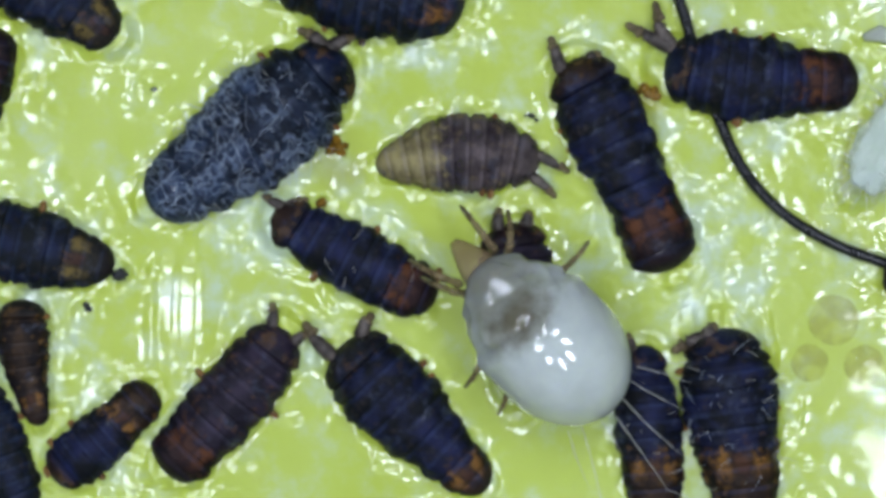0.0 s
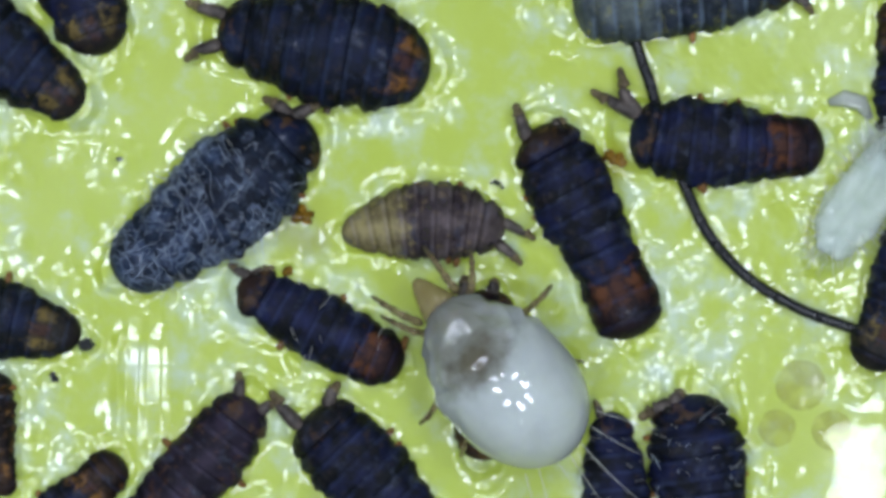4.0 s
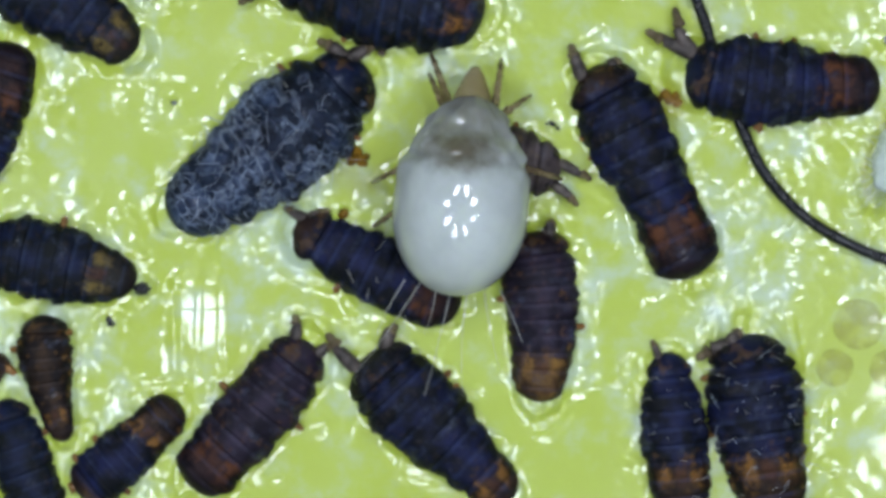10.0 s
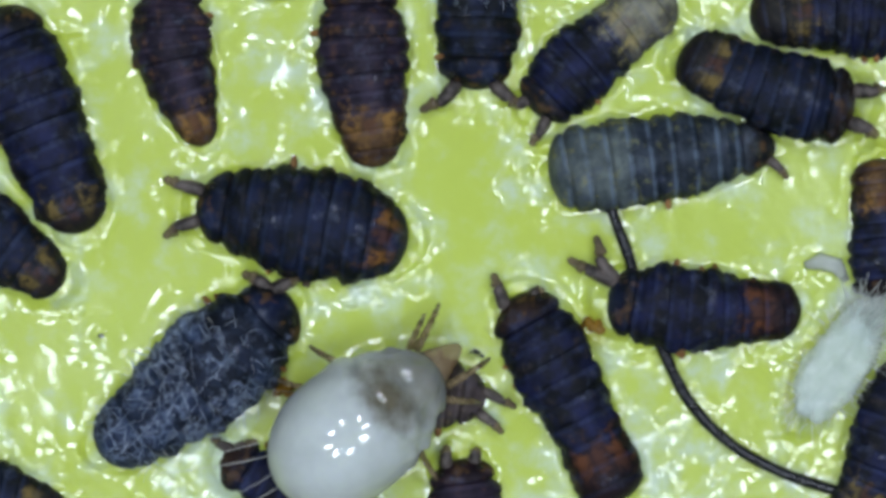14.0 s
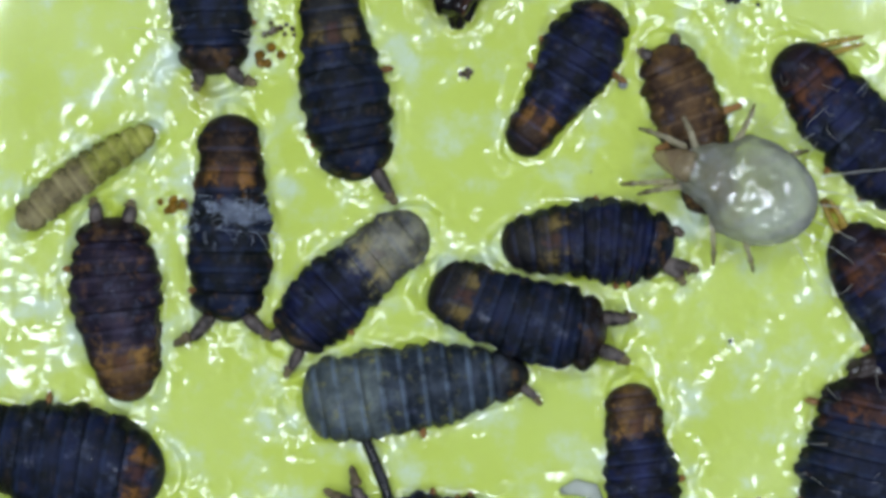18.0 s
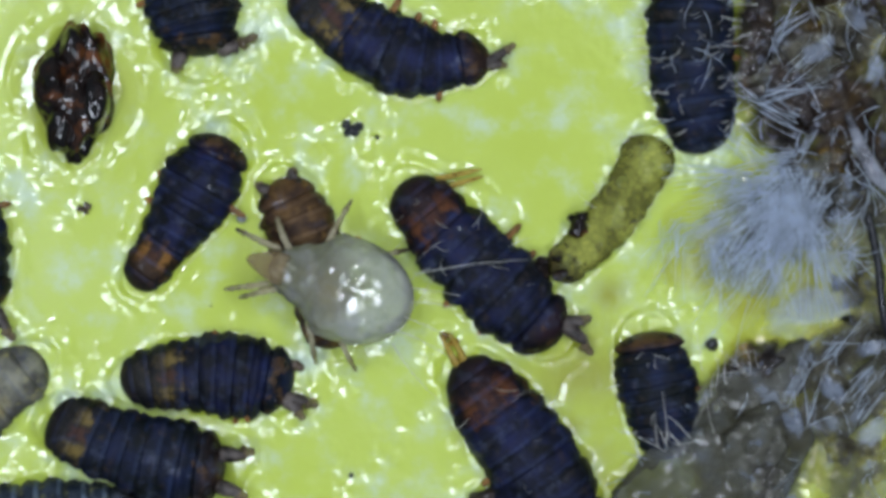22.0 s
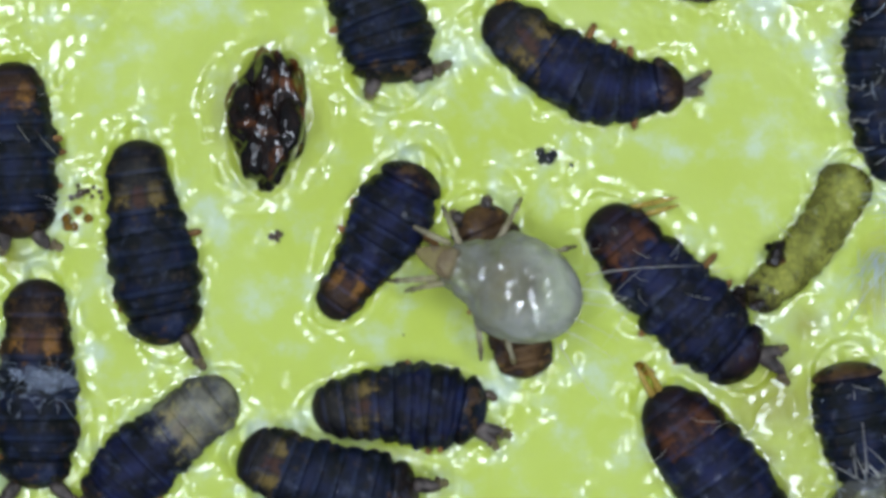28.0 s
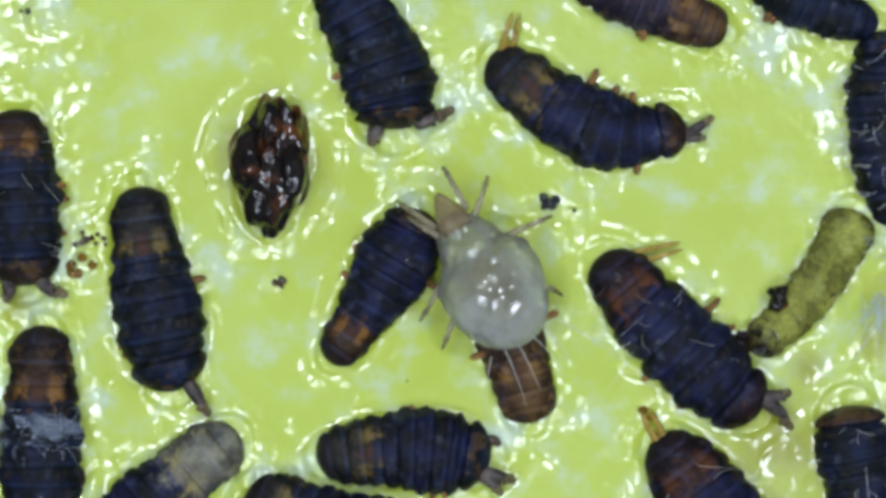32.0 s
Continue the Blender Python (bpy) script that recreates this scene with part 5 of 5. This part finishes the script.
# ---------------------------------------------------------------- mites
def mite(name, length, width, tall, skin, mouth, label, seed, hairs_n, leg_len, folds, fold_fine, limbs, limb_label, flat=1.0, slack=0.02, neck=0.0):
    """A living mite: egg-shaped body, mouth cone, eight jointed legs, long rear hairs. Its origin lies under its middle; it faces +x."""
    ob = thing(name, 0, 0, 0, 0, label, "mite")
    L, Wd, T = length * MM, width * MM, tall * MM
    front = 0.13 * L
    a0, a1 = -L / 2, L / 2 - front
    n, sides = 110, 110
    v, f = [], []
    base = 0.09 * MM
    for i in range(n + 1):
        u = i / n
        x = a0 + (a1 - a0) * (0.5 - 0.5 * math.cos(math.pi * min(max(u, 0.004), 0.996)))
        s = (x - a0) / (a1 - a0)
        blunt = math.sqrt(max(0.02, 1 - max(0.0, (s - 0.90) / 0.10) ** 2))
        taper = 1 - 0.42 * min(1.0, max(0.0, (s - 0.60) / 0.36)) ** 1.4
        w = math.sqrt(max(0, 1 - ((0.42 - s) / 0.42) ** 2)) if s < 0.42 else math.sqrt(1 - ((s - 0.42) / 0.76) ** 2) * taper * blunt
        w *= 1 - neck * min(1.0, max(0.0, (s - 0.56) / 0.16)) ** 2 * (1 - 0.35 * max(0.0, s - 0.72) / 0.28)
        # a globe behind, a lower shoulder in front
        globe = max(0.0, 1 - ((s - 0.42) / 0.42) ** 2) ** 0.5
        rise = min(1.0, max(0.0, (s - 0.40) / 0.28))
        shoulder = (0.86 - 0.62 * (s - 0.42) / 0.58) * rise * rise * (3 - 2 * rise)
        h = (globe ** 8 + shoulder ** 8) ** (1 / 8) * (blunt if s > 0.42 else 1.0)
        low = math.sqrt(max(0, 1 - ((0.5 - s) / 0.5) ** 2))
        crease = 1 - 0.05 * math.exp(-((s - 0.68) / 0.025) ** 2) - 0.03 * math.exp(-((s - 0.84) / 0.02) ** 2)
        zm = base + 0.40 * T
        for k in range(sides):
            a = 2 * math.pi * k / sides
            r = 1 + folds * (slack + 3.4 * max(0.0, s - 0.52)) * (0.6 * noise.noise(Vector((x * 5200, math.cos(a) * 1.5 + seed, math.sin(a) * 1.5))) + 0.5 * noise.noise(Vector((x * 13000, math.cos(a) * 3.4 + seed, math.sin(a) * 3.4)))) + fold_fine * max(0.0, 1.25 - 2.2 * s) * (noise.noise(Vector((x * 21000, math.cos(a) * 6 + seed, math.sin(a) * 6))) + 0.35 * noise.noise(Vector((x * 48000, math.cos(a) * 14 + seed, math.sin(a) * 14))))
            up = 0.60 * T * h if math.sin(a) > 0 else 0.40 * T * low
            v.append((x, 0.5 * Wd * w * math.cos(a) * r * crease, zm + up * math.copysign(abs(math.sin(a)) ** flat, math.sin(a)) * r * crease))
    for i in range(n):
        for k in range(sides):
            k2 = (k + 1) % sides
            f.append((i * sides + k, i * sides + k2, (i + 1) * sides + k2, (i + 1) * sides + k))
    f.append(tuple(range(sides - 1, -1, -1)))
    f.append(tuple(n * sides + k for k in range(sides)))
    part("body", v, f, skin, ob, "swollen milky body")
    pts = [(a1 - 0.10 * L, 0, 0.36 * MM), (a1, 0, 0.32 * MM), (a1 + front * 0.55, 0, 0.28 * MM), (a1 + front, 0, 0.25 * MM)]
    v, f = tube([Vector(pts[0]).lerp(Vector(pts[3]), i / 10) for i in range(11)], [Wd * q for q in (0.15, 0.155, 0.155, 0.15, 0.14, 0.128, 0.112, 0.095, 0.078, 0.058, 0.03)], 16, 0.7)
    part("mouth_cone", v, f, mouth, ob, "tan mouth cone")
    legs = []
    rng = random.Random(seed)
    for sgn in (-1, 1):
        for j, (hx, reach, ang) in enumerate(((0.33, 1.0, 14), (0.27, 0.9, 40), (0.10, 1.25, 108), (-0.04, 1.3, 140))):
            a = radians(ang) * sgn
            d = Vector((math.cos(a), math.sin(a), 0))
            R = leg_len * MM * reach
            root = Vector((hx * L, sgn * Wd * (0.17 if j < 2 else 0.24), 0.24 * MM))
            v, f = limb([(0, 0, 0), d * R * 0.45 + Vector((0, 0, 0.06 * MM)), d * R * 0.8 + Vector((0, 0, -0.06 * MM)), d * R + Vector((0, 0, -0.20 * MM))],
                        (0.029 if length > 1.2 else 0.025) * MM, 5, 0.45)
            leg = part("leg", v, f, limbs, ob, limb_label, pose(*root))
            v, f = limb([d * R * 0.78 + Vector((0, 0, -0.055 * MM)), d * R * 0.9 + Vector((0, 0, -0.12 * MM)), d * R * 1.03 + Vector((0, 0, -0.21 * MM))], 0.021 * MM, 2, 0.5)
            part("tip", v, f, LEGGY, leg, "dark brown leg tip")
            legs.append((leg, root, sgn, j))
    roots = []
    for i in range(hairs_n):
        y = (i - (hairs_n - 1) / 2) / max(1, hairs_n - 1)
        roots.append(((a0 + 0.05 * L, y * Wd * 0.7, 0.34 * MM), (-1, y * 1.0, 0.02)))
    v, f = hairs(rng, roots, 0.60 * MM, 0.0027 * MM, 0.25, 0.4)
    part("rear_hairs", v, f, HAIR, ob, "long clear rear hairs")
    return ob, legs


BROWNLIMB = remains("glassy_brown_limb", [(0.35, (0.13, 0.085, 0.040)), (0.65, (0.32, 0.25, 0.14))], 12000, 0.35, 0.5)
MOUTH = remains("tan_mouth", [(0.35, (0.190, 0.115, 0.055)), (0.65, (0.350, 0.270, 0.160))], 9000, 0.46, 0.3)
PALE_SKIN = mite_skin("milky_skin", (0.690, 0.750, 0.735), (0.150, 0.132, 0.085), (0.18 * MM, 0.03 * MM, 0.4 * MM), (0.18 * MM, 0.32 * MM), 0.20, 0.0, 0.50)
CLEAR_SKIN = mite_skin("clear_skin", (0.84, 0.88, 0.78), (0.44, 0.45, 0.34), (-0.16 * MM, -0.03 * MM, 0.4 * MM), (0.20 * MM, 0.18 * MM), 0.62, 0.22, 0.12, 0.035, 1.85, (0.52, 0.52, 0.30))
pale_mite, pale_legs = mite("mite", 1.33, 0.78, 0.72, PALE_SKIN, MOUTH, "swollen white mite walking over dead springtails", 4, 7, 0.31, 0.19, 0.003, BROWNLIMB, "stout amber jointed leg")
small_mite, small_legs = mite("mite", 1.01, 0.61, 0.42, CLEAR_SKIN, MOUTH, "small glassy yellowish mite with tan legs", 9, 6, 0.29, 0.15, 0.020, CLEARLIMB, "slender glassy jointed leg", 0.95, 0.62, 0.24)

# ---------------------------------------------------------------- ring light that rides with the lens
ring_light = thing("ring_light", 0, 0, RING_Z, 0, "black ring with eight white LEDs above the card", "lamp")
v, f = [], []
for i in range(64):
    a = 2 * math.pi * i / 64
    for r, z in ((6.4, 0.3), (13.0, 0.3), (13.0, 2.2), (6.4, 2.2)):
        v.append((r * MM * math.cos(a), r * MM * math.sin(a), z * MM))
for i in range(64):
    for k in range(4):
        f.append((i * 4 + k, i * 4 + (k + 1) % 4, ((i + 1) % 64) * 4 + (k + 1) % 4, ((i + 1) % 64) * 4 + k))
part("ring", v, f, SHELL, ring_light)
for i in range(8):
    a = 2 * math.pi * (i + 0.5) / 8
    v, f = [], []
    for r, z in ((1.0, 0.3), (1.0, 0.0), (0.8, -0.2)):
        for k in range(20):
            b = 2 * math.pi * k / 20
            along, across = 2.6 * r * MM * math.cos(b), 1.45 * r * MM * math.sin(b)
            v.append((along * math.cos(a) - across * math.sin(a), along * math.sin(a) + across * math.cos(a), z * MM))
    for q in range(2):
        for k in range(20):
            f.append((q * 20 + k, (q + 1) * 20 + k, (q + 1) * 20 + (k + 1) % 20, q * 20 + (k + 1) % 20))
    f.append(tuple(40 + k for k in range(19, -1, -1)))
    part("led", v, f, LED, ring_light, "glowing white LED", pose(RING_R * math.cos(a), RING_R * math.sin(a), 0.15 * MM))


# ---------------------------------------------------------------- the glue on its card
def value_noise(x, y, scale, seed):
    """Smooth lattice noise in -1..1."""
    rs = np.random.RandomState(seed)
    lat = rs.uniform(-1, 1, (257, 257))
    gx, gy = x / scale + 31.7, y / scale + 17.3
    ix, iy = np.floor(gx).astype(int), np.floor(gy).astype(int)
    fx, fy = gx - ix, gy - iy
    fx, fy = fx * fx * fx * (fx * (fx * 6 - 15) + 10), fy * fy * fy * (fy * (fy * 6 - 15) + 10)
    ix, iy = ix % 256, iy % 256
    a = lat[ix, iy] * (1 - fx) + lat[ix + 1, iy] * fx
    b = lat[ix, iy + 1] * (1 - fx) + lat[ix + 1, iy + 1] * fx
    return a * (1 - fy) + b * fy


def axis(lo, hi, fine, outer):
    mid = np.arange(lo, hi, fine)
    left = lo - np.geomspace(fine * 2, lo - outer[0], 26)[::-1]
    right = hi + np.geomspace(fine * 2, outer[1] - hi, 26)
    return np.concatenate([left, mid, right])


def glue_sheet():
    xs = axis(-3.4, 7.0, 0.0105, (-16.0, 20.0))
    ys = axis(-2.2, 6.2, 0.0105, (-13.0, 17.0))
    X, Y = np.meshgrid(xs, ys, indexing="ij")
    # distance to the nearest body
    Dm, Pull = np.full(X.shape, 9.0), np.ones(X.shape)
    for bx, by, r, pull in BODIES:
        bx, by, r = bx / MM, by / MM, r / MM
        i0, i1 = np.searchsorted(xs, (bx - r - 0.5, bx + r + 0.5))
        j0, j1 = np.searchsorted(ys, (by - r - 0.5, by + r + 0.5))
        if i1 <= i0 or j1 <= j0:
            continue
        d = np.hypot(X[i0:i1, j0:j1] - bx, Y[i0:i1, j0:j1] - by) - r
        old = Dm[i0:i1, j0:j1]
        Pull[i0:i1, j0:j1] = np.where(d < old, pull, Pull[i0:i1, j0:j1])
        Dm[i0:i1, j0:j1] = np.minimum(old, d)
    Dp = np.maximum(Dm, 0)
    n1 = value_noise(X, Y, 0.55, 1)
    n2 = value_noise(X, Y, 0.20, 2)
    n3 = value_noise(X, Y, 0.085, 3)
    n4 = value_noise(X, Y, 0.045, 4)
    n5 = value_noise(X, Y, 0.030, 10)
    patch = np.clip(value_noise(X, Y, 0.8, 5) * 1.3 + value_noise(X, Y, 0.3, 6) * 0.7 + 0.25, 0, 1)
    near = np.exp(-Dp / 0.19)
    rough = np.clip(patch * 0.22 + near * 0.92, 0, 1.3)
    cloud = np.clip(patch * 0.6 + near * 0.85 - 0.32, 0, 1) * np.clip(0.5 + n2, 0, 1.2)
    for cx, cy, r in CLOUDS:
        cloud += 0.9 * np.exp(-((X - cx) ** 2 + (Y - cy) ** 2) / max(r, 0.01) ** 2) * np.clip(0.7 + 0.8 * n2, 0, 1.5)
    for cx, cy, r in CLEAN:
        q = 1 - np.exp(-((X - cx) ** 2 + (Y - cy) ** 2) ** 2 / r ** 4)
        cloud *= q
        rough *= 0.45 + 0.55 * q
    stain = np.zeros(X.shape)
    for cx, cy, r in STAINS:
        stain = np.maximum(stain, np.exp(-((X - cx) ** 2 + (Y - cy) ** 2) / r ** 2) * np.clip(0.75 + 0.5 * n2 + 0.3 * n3, 0, 1))
    # wrinkles: thin worm-like folds, thick round the bodies and rare in the open glue
    bend = 0.05 * value_noise(X, Y, 0.13, 7)
    fold1 = np.exp(-(value_noise(X + bend, Y - bend, 0.24, 8) / 0.20) ** 2)
    fold2 = np.exp(-((value_noise(X - bend, Y + bend, 0.15, 9) - 0.1) / 0.26) ** 2)
    rough = rough + 0.15 * np.clip(cloud, 0, 1.2)
    where = np.clip(rough * 1.1 - 0.22, 0, 1) * np.clip(0.45 + 0.9 * n2 + 0.5 * n3, 0, 1.2)
    h = 0.011 * n1 + 0.0056 * n2 * (0.25 + rough) + 0.0036 * n3 * (0.05 + rough) + (0.0015 * n4 + 0.0011 * n5) * rough
    h += np.clip(cloud, 0, 1.2) * (0.0016 * n3 + 0.0014 * n4)
    h += where * (0.0043 * fold1 + 0.0033 * fold2) * (1 + 0.5 * n4)
    for cx, cy, rx, ry, high in POOLS:
        q = np.hypot((X - cx) / rx, (Y - cy) / ry)
        h += high * np.exp(-((q - 1.06 - 0.06 * n2) / 0.09) ** 2) * np.clip(0.55 + 0.8 * n2 + 0.5 * n3, 0, 1.3) - 0.008 * np.clip(1 - q, 0, 1)
        calm = np.clip((q - 0.75) / 0.2, 0, 1)
        h *= np.where(q < 1, 0.25 + 0.75 * calm, 1)
    for cx, cy, rx, ry in SCRAPES:
        q = np.exp(-((X - cx) / rx) ** 4 - ((Y - cy) / ry) ** 4)
        gx, gy = ((X + 0.012 * n2) / 0.13) % 1.0, ((Y + 0.02 * n2) / 0.55) % 1.0
        ridge = np.where(gx < 0.34, 1 - gx / 0.34, (gx - 0.34) / 0.66)
        swell = np.where(gy < 0.40, 1 - gy / 0.40, (gy - 0.40) / 0.60)
        h = h * (1 - 0.95 * q) + q * (0.0125 * ridge + 0.023 * swell)
    creep = 0.027 + 0.014 * n1
    h += 0.85 * creep * np.exp(-Dp / creep) * (1 + 0.6 * n3 + 0.5 * n2) * Pull
    h += 0.0065 * np.exp(-((Dp - 0.12 - 0.08 * n2) / 0.030) ** 2) * np.clip(1.3 * n3 + 0.7 * n1, 0, 1) * Pull
    h += -0.02
    nx, ny = X.shape
    co = np.stack([X * MM, Y * MM, h * MM], -1).reshape(-1, 3)
    idx = np.arange(nx * ny).reshape(nx, ny)
    quads = np.stack([idx[:-1, :-1], idx[1:, :-1], idx[1:, 1:], idx[:-1, 1:]], -1).reshape(-1, 4)
    me = bpy.data.meshes.new("ground")
    me.vertices.add(len(co))
    me.vertices.foreach_set("co", co.ravel())
    me.loops.add(quads.size)
    me.loops.foreach_set("vertex_index", quads.ravel())
    me.polygons.add(len(quads))
    me.polygons.foreach_set("loop_start", np.arange(0, quads.size, 4))
    me.polygons.foreach_set("use_smooth", np.ones(len(quads), dtype=bool))
    me.attributes.new("cloud", "FLOAT", "POINT").data.foreach_set("value", cloud.ravel())
    me.attributes.new("stain", "FLOAT", "POINT").data.foreach_set("value", stain.ravel())
    me.materials.append(GLUE)
    me.update(calc_edges=True)
    me.validate()
    return tagged(new("ground", me), "glossy yellow glue on a sticky insect trap", "sticky trap", kind="structure")


glue_sheet()
bm = bmesh.new()
bmesh.ops.create_cube(bm, size=1)
bmesh.ops.scale(bm, vec=(36.0 * MM, 30.0 * MM, 0.4 * MM), verts=bm.verts)
bmesh.ops.translate(bm, vec=(2.0 * MM, 2.0 * MM, -0.30 * MM), verts=bm.verts)
bmesh.ops.bevel(bm, geom=bm.edges[:], offset=0.05 * MM, segments=2, affect="EDGES")
me = bpy.data.meshes.new("base_card")
bm.to_mesh(me)
me.materials.append(CARD)
tagged(new("base_card", me), "yellow plastic card under the glue", "card", kind="structure")


# ---------------------------------------------------------------- movement
def track(rows, z, rear=()):
    """Rows for walk(); rear: (seconds, degrees by which the nose is raised)."""
    first, last = rows[0], rows[-1]
    rows = ([(0.0, *first[1:])] if first[0] > 0 else []) + list(rows) + ([(32.0, *last[1:])] if last[0] < 32 else [])
    out = []
    for t, x, y, a in rows:
        up = float(np.interp(t, [q[0] for q in rear], [q[1] for q in rear])) if rear else 0.0
        out.append((t, pose(x * MM, y * MM, (z + 0.006 * up) * MM, 0, 0, a) @ pose(0, 0, 0, 0, -up, 0)))
    return out


def stride(legs, begin, end, seed):
    rng = random.Random(seed)
    for leg, root, sgn, j in legs:
        rows = []
        t, k = 0.0, j + (1 if sgn > 0 else 0)
        while t <= 32.001:
            walking = begin <= t <= end
            swing = (12 if k % 2 else -12) * sgn * rng.uniform(0.5, 1.0) if walking else 0
            rows.append((t, pose(root.x, root.y, root.z, 0, rng.uniform(-3, 3) if walking else 0, swing)))
            t, k = t + 0.5, k + 1
        walk(leg, rows)


def motions():
    walk(ring_light, [(t, pose(x * MM, y * MM, RING_Z, 0, 0, r)) for t, x, y, z, r in PATH])
    walk(pale_mite, track(PALE_MITE, 0.0, ((0, 11), (5.5, 9), (7.5, 0), (32, 0))))
    walk(small_mite, track(SMALL_MITE, 0.0))
    stride(pale_legs, 0, 18, 1)
    stride(small_legs, 15, 32, 2)


motions()
